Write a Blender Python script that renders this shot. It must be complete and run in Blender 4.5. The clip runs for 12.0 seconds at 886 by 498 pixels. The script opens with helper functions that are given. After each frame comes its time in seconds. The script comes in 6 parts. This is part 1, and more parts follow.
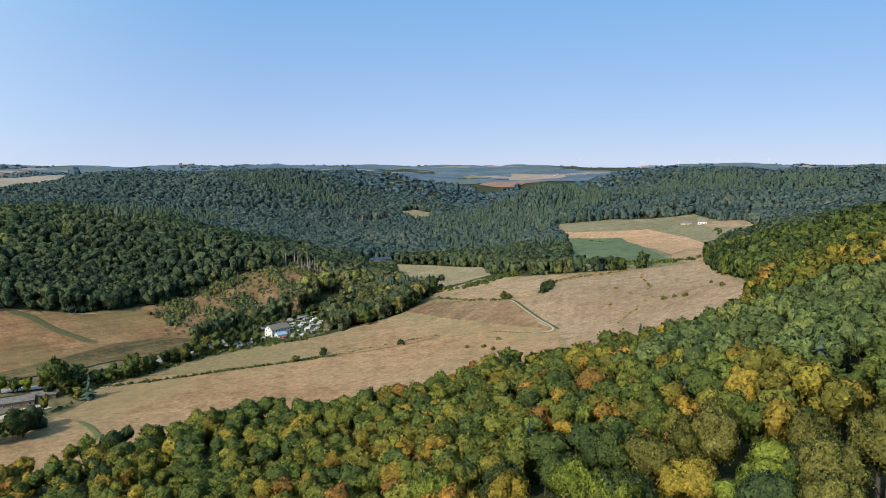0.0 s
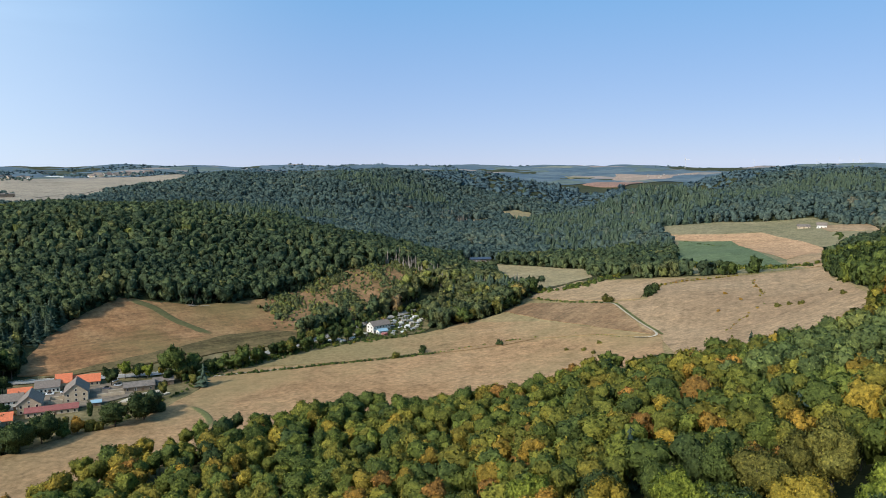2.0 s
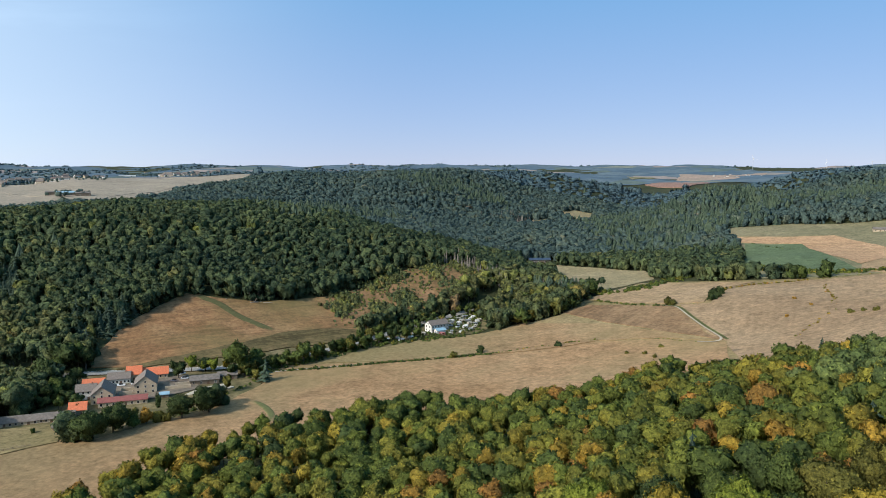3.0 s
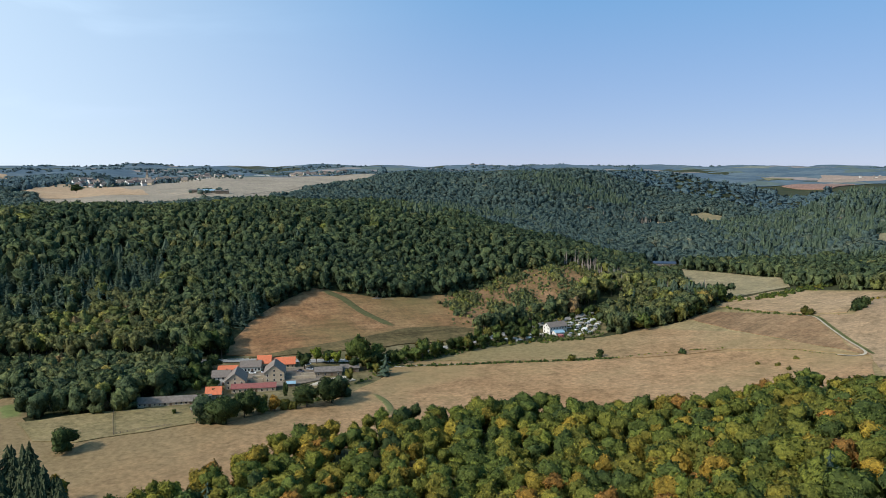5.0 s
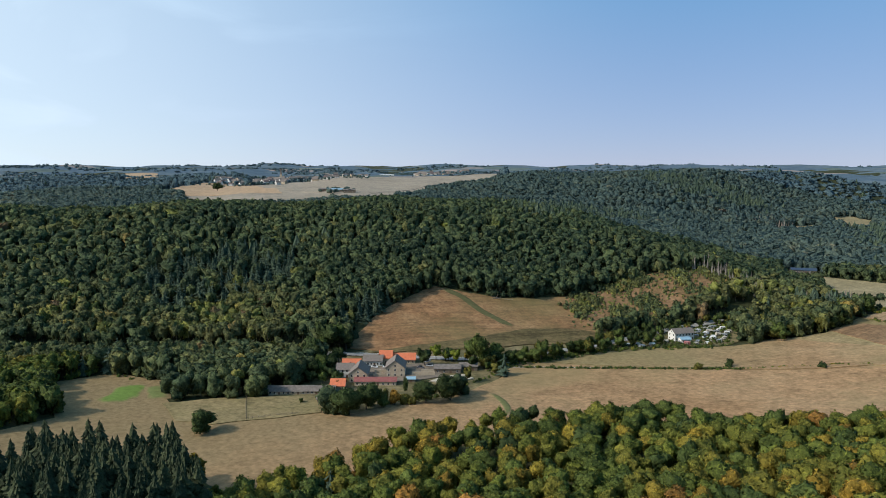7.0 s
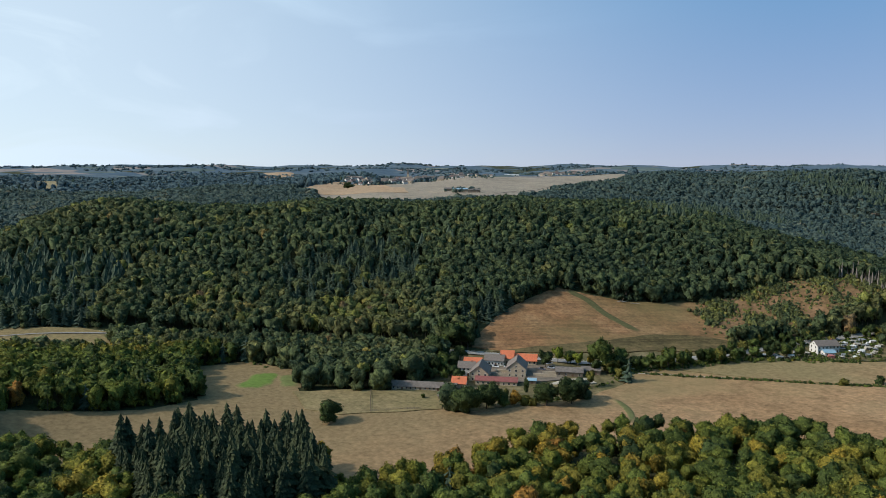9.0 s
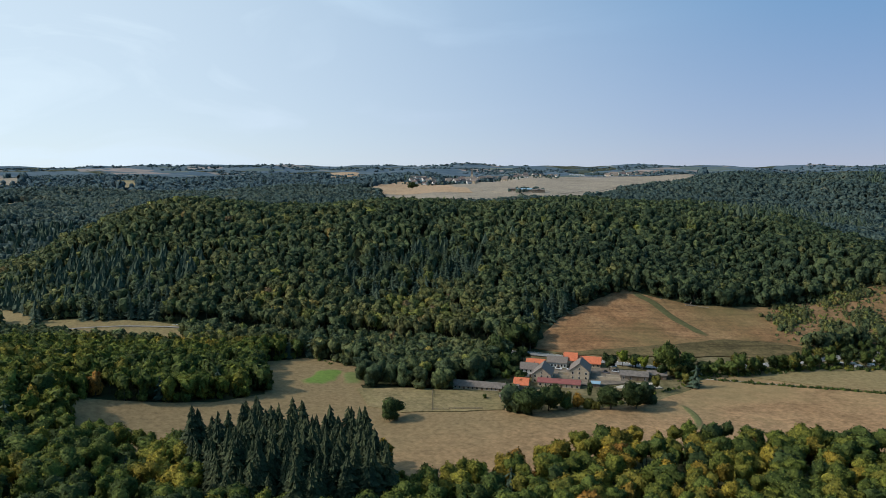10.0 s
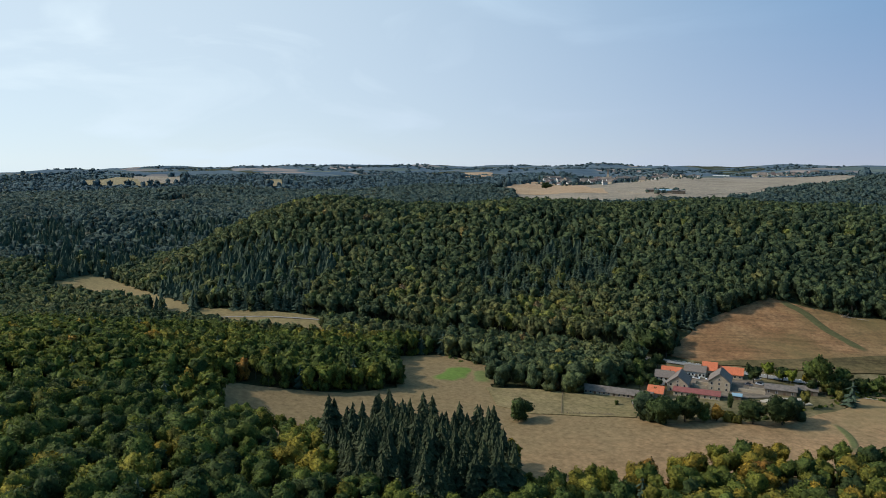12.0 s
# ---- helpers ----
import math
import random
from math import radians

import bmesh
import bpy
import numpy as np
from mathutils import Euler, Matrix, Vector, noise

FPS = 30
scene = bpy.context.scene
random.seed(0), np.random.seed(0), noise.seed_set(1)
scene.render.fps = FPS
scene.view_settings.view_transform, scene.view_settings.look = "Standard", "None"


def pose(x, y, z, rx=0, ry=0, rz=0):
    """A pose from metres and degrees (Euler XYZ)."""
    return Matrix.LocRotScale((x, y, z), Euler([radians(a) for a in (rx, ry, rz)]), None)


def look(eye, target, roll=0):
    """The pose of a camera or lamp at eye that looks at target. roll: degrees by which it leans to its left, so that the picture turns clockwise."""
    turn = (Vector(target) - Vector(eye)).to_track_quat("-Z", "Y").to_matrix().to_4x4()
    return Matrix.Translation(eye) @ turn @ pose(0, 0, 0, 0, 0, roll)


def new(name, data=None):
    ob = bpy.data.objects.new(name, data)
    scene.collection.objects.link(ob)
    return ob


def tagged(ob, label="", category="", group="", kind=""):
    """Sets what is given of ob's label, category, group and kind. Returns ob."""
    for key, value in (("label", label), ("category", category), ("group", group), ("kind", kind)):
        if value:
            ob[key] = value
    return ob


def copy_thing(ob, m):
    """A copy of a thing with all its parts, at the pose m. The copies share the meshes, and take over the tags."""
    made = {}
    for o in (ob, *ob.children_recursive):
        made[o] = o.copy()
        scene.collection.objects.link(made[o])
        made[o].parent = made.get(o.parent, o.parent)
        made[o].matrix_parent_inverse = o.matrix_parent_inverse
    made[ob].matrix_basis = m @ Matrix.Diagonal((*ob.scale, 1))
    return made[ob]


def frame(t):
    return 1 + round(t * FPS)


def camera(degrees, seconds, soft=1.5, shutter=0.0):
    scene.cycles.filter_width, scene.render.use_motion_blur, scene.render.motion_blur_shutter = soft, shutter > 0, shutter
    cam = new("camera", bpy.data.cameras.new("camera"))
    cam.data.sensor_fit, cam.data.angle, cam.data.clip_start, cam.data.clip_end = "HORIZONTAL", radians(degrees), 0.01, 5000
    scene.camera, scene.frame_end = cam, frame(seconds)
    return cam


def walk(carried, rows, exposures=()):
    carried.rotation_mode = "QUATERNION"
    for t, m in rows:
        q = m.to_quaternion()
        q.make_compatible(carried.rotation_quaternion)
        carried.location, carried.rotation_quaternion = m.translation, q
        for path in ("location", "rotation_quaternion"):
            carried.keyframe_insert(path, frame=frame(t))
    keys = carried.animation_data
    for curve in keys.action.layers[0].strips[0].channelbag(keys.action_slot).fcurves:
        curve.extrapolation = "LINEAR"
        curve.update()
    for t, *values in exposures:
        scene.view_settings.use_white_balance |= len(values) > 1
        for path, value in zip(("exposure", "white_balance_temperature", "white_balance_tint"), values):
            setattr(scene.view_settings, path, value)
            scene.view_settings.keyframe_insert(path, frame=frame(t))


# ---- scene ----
# ---- camera: it hovers over the slope and only turns to the left ----
EYE_Z = 130.0
cam = camera(62.3, 12.0, soft=0.85)
TURN = [(0.0, 0.0), (0.5, 1.79), (1.0, 3.83), (1.5, 5.76), (2.0, 7.87), (2.5, 10.05), (3.0, 12.49), (5.0, 21.86), (5.5, 24.15),
        (6.0, 26.55), (6.5, 28.84), (7.0, 31.34), (9.0, 41.03), (9.5, 43.42), (10.0, 46.0), (10.5, 48.45), (11.0, 51.15), (11.5, 53.65), (12.0, 56.38)]
walk(cam, [(t, pose(0, 0, EYE_Z, 90 - 6.75, 0, a)) for t, a in TURN],
     [(0.0, 0.22, 6300, 10), (5.0, 0.08, 6300, 10), (12.0, -0.26, 6400, 10)])
# ---- sky and sun ----
SUN_YAW, SUN_ELEV = 140.0, 36.0      # degrees left of straight ahead, and above the horizon
world = bpy.data.worlds.new("sky")
scene.world = world
world.use_nodes = True
wn = world.node_tree.nodes
wl = world.node_tree.links
sky = wn.new("ShaderNodeTexSky")
sky.sky_type = "NISHITA"
sky.sun_disc = False
sky.sun_elevation = radians(SUN_ELEV)
sky.sun_rotation = radians(-SUN_YAW)
sky.altitude = 300
sky.air_density, sky.dust_density, sky.ozone_density = 0.75, 0.0, 2.0
wn["Background"].inputs[1].default_value = 0.105
# a thin high veil, denser and whiter towards the sun, with a few faint streaks of cirrus
where = wn.new("ShaderNodeTexCoord").outputs["Generated"]
stretch = wn.new("ShaderNodeMapping")
stretch.inputs["Scale"].default_value = (1.2, 3.0, 9.0)
stretch.inputs["Rotation"].default_value = (0.1, 0.25, 0.6)
wl.new(where, stretch.inputs["Vector"])
wisps = wn.new("ShaderNodeTexNoise")
wisps.inputs["Scale"].default_value, wisps.inputs["Detail"].default_value, wisps.inputs["Distortion"].default_value = 1.3, 6, 0.8
wl.new(stretch.outputs[0], wisps.inputs["Vector"])
sunward = wn.new("ShaderNodeVectorMath")
sunward.operation = "DOT_PRODUCT"
sunward.inputs[1].default_value = (-0.93, -0.36, 0.0)
wl.new(where, sunward.inputs[0])
near_sun = wn.new("ShaderNodeMapRange")
near_sun.interpolation_type = "SMOOTHSTEP"
near_sun.inputs["From Min"].default_value, near_sun.inputs["From Max"].default_value = -0.16, 1.03
wl.new(sunward.outputs["Value"], near_sun.inputs["Value"])
streak = wn.new("ShaderNodeMapRange")
streak.inputs["From Min"].default_value, streak.inputs["From Max"].default_value, streak.inputs["To Max"].default_value = 0.5, 0.72, 0.35
wl.new(wisps.outputs[0], streak.inputs["Value"])
thin = wn.new("ShaderNodeMath")
thin.operation = "MULTIPLY"
wl.new(near_sun.outputs[0], thin.inputs[0])
wl.new(streak.outputs[0], thin.inputs[1])
dense = wn.new("ShaderNodeMath")
dense.operation, dense.use_clamp = "ADD", True
dense.inputs[1].default_value = 0.8
wl.new(thin.outputs[0], dense.inputs[0])
veil = wn.new("ShaderNodeMix")
veil.data_type = "RGBA"
veil.inputs[7].default_value = (8.7, 10.3, 11.3, 1)
# away from the sun the veil is a lilac haze low down and clear blue above
height = wn.new("ShaderNodeSeparateXYZ")
wl.new(where, height.inputs[0])
rise = wn.new("ShaderNodeMapRange")
rise.inputs["From Min"].default_value, rise.inputs["From Max"].default_value = 0.0, 0.3
wl.new(height.outputs[2], rise.inputs["Value"])
clear = wn.new("ShaderNodeMix")
clear.data_type = "RGBA"
clear.inputs[6].default_value, clear.inputs[7].default_value = (3.6, 4.4, 6.7, 1), (1.1, 3.7, 6.8, 1)
wl.new(rise.outputs[0], clear.inputs[0])
wl.new(clear.outputs[2], veil.inputs[6])
wl.new(near_sun.outputs[0], veil.inputs[0])
over = wn.new("ShaderNodeMix")
over.data_type = "RGBA"
wl.new(dense.outputs[0], over.inputs[0])
wl.new(sky.outputs[0], over.inputs[6])
wl.new(veil.outputs[2], over.inputs[7])
to_sun = wn.new("ShaderNodeVectorMath")
to_sun.operation = "DOT_PRODUCT"
sy, su = radians(SUN_YAW), radians(SUN_ELEV)
to_sun.inputs[1].default_value = (-math.sin(sy) * math.cos(su), math.cos(sy) * math.cos(su), math.sin(su))
wl.new(where, to_sun.inputs[0])
ring = wn.new("ShaderNodeMapRange")
ring.interpolation_type = "SMOOTHSTEP"
ring.inputs["From Min"].default_value, ring.inputs["From Max"].default_value = 0.72, 1.0
wl.new(to_sun.outputs["Value"], ring.inputs["Value"])
aureole = wn.new("ShaderNodeMix")
aureole.data_type = "RGBA"
aureole.inputs[7].default_value = (20, 21, 22, 1)
wl.new(ring.outputs[0], aureole.inputs[0])
wl.new(over.outputs[2], aureole.inputs[6])
wl.new(aureole.outputs[2], wn["Background"].inputs[0])
sun_data = bpy.data.lights.new("sun", "SUN")
sun_data.energy, sun_data.angle, sun_data.color = 4.0, radians(0.5), (1.0, 0.93, 0.82)
sun = new("sun", sun_data)
sa, se = radians(SUN_YAW), radians(SUN_ELEV)
sun.matrix_world = look(Vector((-math.sin(sa) * math.cos(se), math.cos(sa) * math.cos(se), math.sin(se))) * 900, (0, 0, 0))
# ---- materials ----
def material(name):
    m = bpy.data.materials.new(name)
    m.use_nodes = True
    nt = m.node_tree
    return m, nt.nodes, nt.links, nt.nodes["Principled BSDF"]


def ramp(nodes, stops, mode="LINEAR"):
    r = nodes.new("ShaderNodeValToRGB")
    r.color_ramp.interpolation = mode
    e = r.color_ramp.elements
    while len(e) < len(stops):
        e.new(0.5)
    for k, (p, c) in zip(e, stops):
        k.position, k.color = p, (*c, 1)
    return r


def coords(nodes, links, scale=1.0, obj=False):
    if obj:
        out = nodes.new("ShaderNodeTexCoord").outputs["Object"]
    else:
        out = nodes.new("ShaderNodeNewGeometry").outputs["Position"]
    if scale == 1.0:
        return out
    v = nodes.new("ShaderNodeVectorMath")
    v.operation = "SCALE"
    v.inputs["Scale"].default_value = scale
    links.new(out, v.inputs[0])
    return v.outputs[0]


def noise_tex(nodes, links, vec, scale, detail=4, rough=0.55):
    n = nodes.new("ShaderNodeTexNoise")
    n.inputs["Scale"].default_value, n.inputs["Detail"].default_value, n.inputs["Roughness"].default_value = scale, detail, rough
    links.new(vec, n.inputs["Vector"])
    return n.outputs[0]


def mixed(nodes, links, fac, a, b, mode="MIX"):
    n = nodes.new("ShaderNodeMix")
    n.data_type, n.blend_type = "RGBA", mode
    for sock, v in ((n.inputs[0], fac), (n.inputs[6], a), (n.inputs[7], b)):
        if isinstance(v, (int, float)):
            sock.default_value = v
        elif isinstance(v, tuple):
            sock.default_value = (*v, 1)
        else:
            links.new(v, sock)
    return n.outputs[2]


def bumped(nodes, links, height, bsdf, strength, dist):
    b = nodes.new("ShaderNodeBump")
    b.inputs["Strength"].default_value, b.inputs["Distance"].default_value = strength, dist
    links.new(height, b.inputs["Height"])
    links.new(b.outputs[0], bsdf.inputs["Normal"])


def mat_soil(name, dark, mid, light, patch=0.012, grain=0.35, tint=None, tint_scale=0.006, tint_at=(0.5, 0.68), drift=None, streak=None):
    """Dry grass, stubble or earth: broad stains, streaks and fine tufts."""
    m, n, l, b = material(name)
    p = coords(n, l)
    broad = noise_tex(n, l, p, patch, 5, 0.6)
    fine = noise_tex(n, l, p, grain, 6, 0.7)
    col = ramp(n, [(0.3, dark), (0.5, mid), (0.72, light)])
    l.new(broad, col.inputs[0])
    tuft = ramp(n, [(0.3, (0.5, 0.5, 0.48)), (0.64, (1.22, 1.22, 1.22))])
    l.new(fine, tuft.inputs[0])
    out = mixed(n, l, 0.85, col.outputs[0], tuft.outputs[0], "MULTIPLY")
    mottle = ramp(n, [(0.36, (0.68, 0.7, 0.68)), (0.5, (0.98, 0.98, 0.98)), (0.66, (1.22, 1.2, 1.17))])
    l.new(noise_tex(n, l, p, 0.09, 5, 0.75), mottle.inputs[0])
    out = mixed(n, l, 0.8, out, mottle.outputs[0], "MULTIPLY")
    if tint:
        where = ramp(n, [(tint_at[0], (0, 0, 0)), (tint_at[1], (1, 1, 1))])
        l.new(noise_tex(n, l, p, tint_scale, 4, 0.6), where.inputs[0])
        out = mixed(n, l, where.outputs[0], out, tint)
    if streak:
        # mown swaths and trodden lines that follow the slope
        turn = n.new("ShaderNodeMapping")
        turn.inputs["Rotation"].default_value = (0, 0, radians(-streak[0]))
        l.new(p, turn.inputs["Vector"])
        pull = n.new("ShaderNodeVectorMath")
        pull.operation = "MULTIPLY"
        pull.inputs[1].default_value = (0.012, 0.22, 0.1)
        l.new(turn.outputs[0], pull.inputs[0])
        lines = ramp(n, [(0.34, (0.6, 0.6, 0.57)), (0.5, (0.97, 0.97, 0.96)), (0.68, (1.22, 1.2, 1.16))])
        l.new(noise_tex(n, l, pull.outputs[0], 1.0, 5, 0.65), lines.inputs[0])
        out = mixed(n, l, streak[1], out, lines.outputs[0], "MULTIPLY")
    if drift:
        # another sward takes over to the west, between two eastings, with a ragged border
        c0, x0, x1 = drift
        sep = n.new("ShaderNodeSeparateXYZ")
        l.new(p, sep.inputs[0])
        run = n.new("ShaderNodeMapRange")
        run.inputs["From Min"].default_value, run.inputs["From Max"].default_value = x0, x1
        l.new(sep.outputs[0], run.inputs["Value"])
        rag = n.new("ShaderNodeMath")
        rag.operation, rag.use_clamp = "MULTIPLY_ADD", True
        rag.inputs[1].default_value = 1.6
        l.new(broad, rag.inputs[0])
        shift = n.new("ShaderNodeMath")
        shift.operation = "SUBTRACT"
        shift.inputs[1].default_value = 0.8
        l.new(run.outputs[0], shift.inputs[0])
        l.new(shift.outputs[0], rag.inputs[2])
        out = mixed(n, l, rag.outputs[0], out, mixed(n, l, 0.75, c0, tuft.outputs[0], "MULTIPLY"))
    l.new(out, b.inputs["Base Color"])
    b.inputs["Roughness"].default_value = 0.95
    b.inputs["Specular IOR Level"].default_value = 0.1
    bumped(n, l, fine, b, 0.5, 0.4)
    return m


def mat_plain(name, color, rough=0.7, vary=0.25, scale=0.8, metal=0.0, bump=0.0):
    m, n, l, b = material(name)
    p = coords(n, l)
    t = noise_tex(n, l, p, scale, 6, 0.65)
    r = ramp(n, [(0.3, tuple(c * (1 - vary) for c in color)), (0.7, tuple(min(1, c * (1 + vary)) for c in color))])
    l.new(t, r.inputs[0])
    l.new(r.outputs[0], b.inputs["Base Color"])
    b.inputs["Roughness"].default_value, b.inputs["Metallic"].default_value = rough, metal
    if bump:
        bumped(n, l, t, b, 0.6, bump)
    return m


def mat_leaf(name, stops, tint="object", glow=0.3, lump=0.5, clump=1.2, grainy=True):
    """Foliage: its hue by tree, darker and lighter boughs and leaf clumps within the crown, some light let through.
    lump, clump: boughs and clumps a metre."""
    m, n, l, b = material(name)
    if tint == "object":
        which = n.new("ShaderNodeObjectInfo").outputs["Random"]
    else:
        a = n.new("ShaderNodeAttribute")
        a.attribute_name = "tint"
        which = a.outputs["Fac"]
    col = ramp(n, stops)
    l.new(which, col.inputs[0])
    p = coords(n, l)
    spray = ramp(n, [(0.3, (0.7, 0.74, 0.74)), (0.5, (0.97, 0.97, 0.94)), (0.7, (1.25, 1.22, 1.1))])
    l.new(noise_tex(n, l, p, lump, 4, 0.65), spray.inputs[0])
    out = mixed(n, l, 0.8, col.outputs[0], spray.outputs[0], "MULTIPLY")
    cell = n.new("ShaderNodeTexVoronoi")
    cell.inputs["Scale"].default_value = clump
    wobble = n.new("ShaderNodeTexNoise")
    wobble.inputs["Scale"].default_value = clump * 1.7
    l.new(p, wobble.inputs["Vector"])
    bent = n.new("ShaderNodeVectorMath")
    bent.operation = "MULTIPLY_ADD"
    bent.inputs[1].default_value = (0.9 / clump,) * 3
    l.new(wobble.outputs["Color"], bent.inputs[0])
    l.new(p, bent.inputs[2])
    l.new(bent.outputs[0], cell.inputs["Vector"])
    pick = n.new("ShaderNodeSeparateColor")
    l.new(cell.outputs["Color"], pick.inputs[0])
    tone = ramp(n, [(0.0, (1.0, 1.04, 1.08)), (0.5, (1.35, 1.35, 1.33)), (1.0, (1.75, 1.7, 1.55))])
    l.new(pick.outputs[0], tone.inputs[0])
    out = mixed(n, l, 0.85, out, tone.outputs[0], "MULTIPLY")
    # crease shade between leaf clumps is painted in, darkest where the bump sinks
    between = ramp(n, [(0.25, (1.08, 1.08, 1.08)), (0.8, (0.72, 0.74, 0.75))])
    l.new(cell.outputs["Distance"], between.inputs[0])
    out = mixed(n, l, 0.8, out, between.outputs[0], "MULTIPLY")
    speck = ramp(n, [(0.36, (0.62, 0.65, 0.67)), (0.5, (1.0, 1.0, 1.0)), (0.66, (1.4, 1.38, 1.28))])
    l.new(noise_tex(n, l, p, clump * 2.6, 3, 0.7), speck.inputs[0])
    out = mixed(n, l, 0.8, out, speck.outputs[0], "MULTIPLY")
    if grainy:
        leaf = ramp(n, [(0.0, (0.6, 0.64, 0.66)), (0.5, (1, 1, 1)), (1.0, (1.55, 1.48, 1.25))])
        l.new(n.new("ShaderNodeNewGeometry").outputs["Random Per Island"], leaf.inputs[0])
        out = mixed(n, l, 0.9, out, leaf.outputs[0], "MULTIPLY")
    l.new(out, b.inputs["Base Color"])
    b.inputs["Roughness"].default_value = 0.7
    b.inputs["Specular IOR Level"].default_value = 0.08
    bump = n.new("ShaderNodeBump")
    bump.invert = True
    bump.inputs["Strength"].default_value, bump.inputs["Distance"].default_value = 0.55, 0.6 / clump
    l.new(cell.outputs["Distance"], bump.inputs["Height"])
    l.new(bump.outputs[0], b.inputs["Normal"])
    tr = n.new("ShaderNodeBsdfTranslucent")
    l.new(out, tr.inputs["Color"])
    mx = n.new("ShaderNodeMixShader")
    mx.inputs[0].default_value = glow + 0.12
    l.new(b.outputs[0], mx.inputs[1])
    l.new(tr.outputs[0], mx.inputs[2])
    l.new(mx.outputs[0], n["Material Output"].inputs["Surface"])
    return m


DARK, GREEN, OLIVE = (0.046, 0.064, 0.024), (0.072, 0.094, 0.027), (0.112, 0.104, 0.027)
LIME, YELLOW, ORANGE = (0.125, 0.145, 0.024), (0.21, 0.158, 0.026), (0.25, 0.14, 0.028)
WOOD_STOPS = [(0.0, DARK), (0.25, GREEN), (0.45, (0.098, 0.116, 0.026)), (0.62, (0.13, 0.125, 0.026)), (0.76, (0.165, 0.14, 0.027)), (0.9, (0.225, 0.152, 0.027)), (1.0, (0.22, 0.115, 0.032))]
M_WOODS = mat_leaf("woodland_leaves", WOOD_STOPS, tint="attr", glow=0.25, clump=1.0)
# valley leaves have some extra blue mixed in as haze
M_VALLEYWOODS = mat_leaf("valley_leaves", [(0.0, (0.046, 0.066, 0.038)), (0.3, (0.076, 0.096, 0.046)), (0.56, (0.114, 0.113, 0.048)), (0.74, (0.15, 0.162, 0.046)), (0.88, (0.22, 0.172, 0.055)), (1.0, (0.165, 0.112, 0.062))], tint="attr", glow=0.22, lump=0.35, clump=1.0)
# distance haze is put into the next two leaf colours, bluer and paler
M_FARWOODS = mat_leaf("far_leaves_hazed", [(0.0, (0.052, 0.078, 0.074)), (0.3, (0.07, 0.097, 0.084)), (0.6, (0.1, 0.116, 0.086)), (0.85, (0.135, 0.122, 0.086)), (1.0, (0.155, 0.122, 0.09))], tint="attr", glow=0.2, lump=0.2, clump=0.42, grainy=False)
M_HAZE_COPSE = mat_leaf("hazed_copse_leaves", [(0.0, (0.055, 0.085, 0.1)), (0.5, (0.072, 0.106, 0.118)), (1.0, (0.1, 0.128, 0.122))], tint="attr", glow=0.1, lump=0.05, clump=0.3, grainy=False)
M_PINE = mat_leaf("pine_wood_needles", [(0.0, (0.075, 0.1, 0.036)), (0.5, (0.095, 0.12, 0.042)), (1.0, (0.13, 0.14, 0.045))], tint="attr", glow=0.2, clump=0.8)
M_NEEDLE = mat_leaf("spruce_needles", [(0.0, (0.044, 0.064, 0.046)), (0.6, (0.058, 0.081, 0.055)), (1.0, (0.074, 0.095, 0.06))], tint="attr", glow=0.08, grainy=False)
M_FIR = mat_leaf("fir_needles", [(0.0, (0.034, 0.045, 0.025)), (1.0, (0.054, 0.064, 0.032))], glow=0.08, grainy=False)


def species(name, c, spread=0.22):
    a, b = tuple(v * (1 - spread) for v in c), tuple(v * (1 + spread) for v in c)
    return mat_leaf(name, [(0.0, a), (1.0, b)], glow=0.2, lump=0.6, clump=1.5)


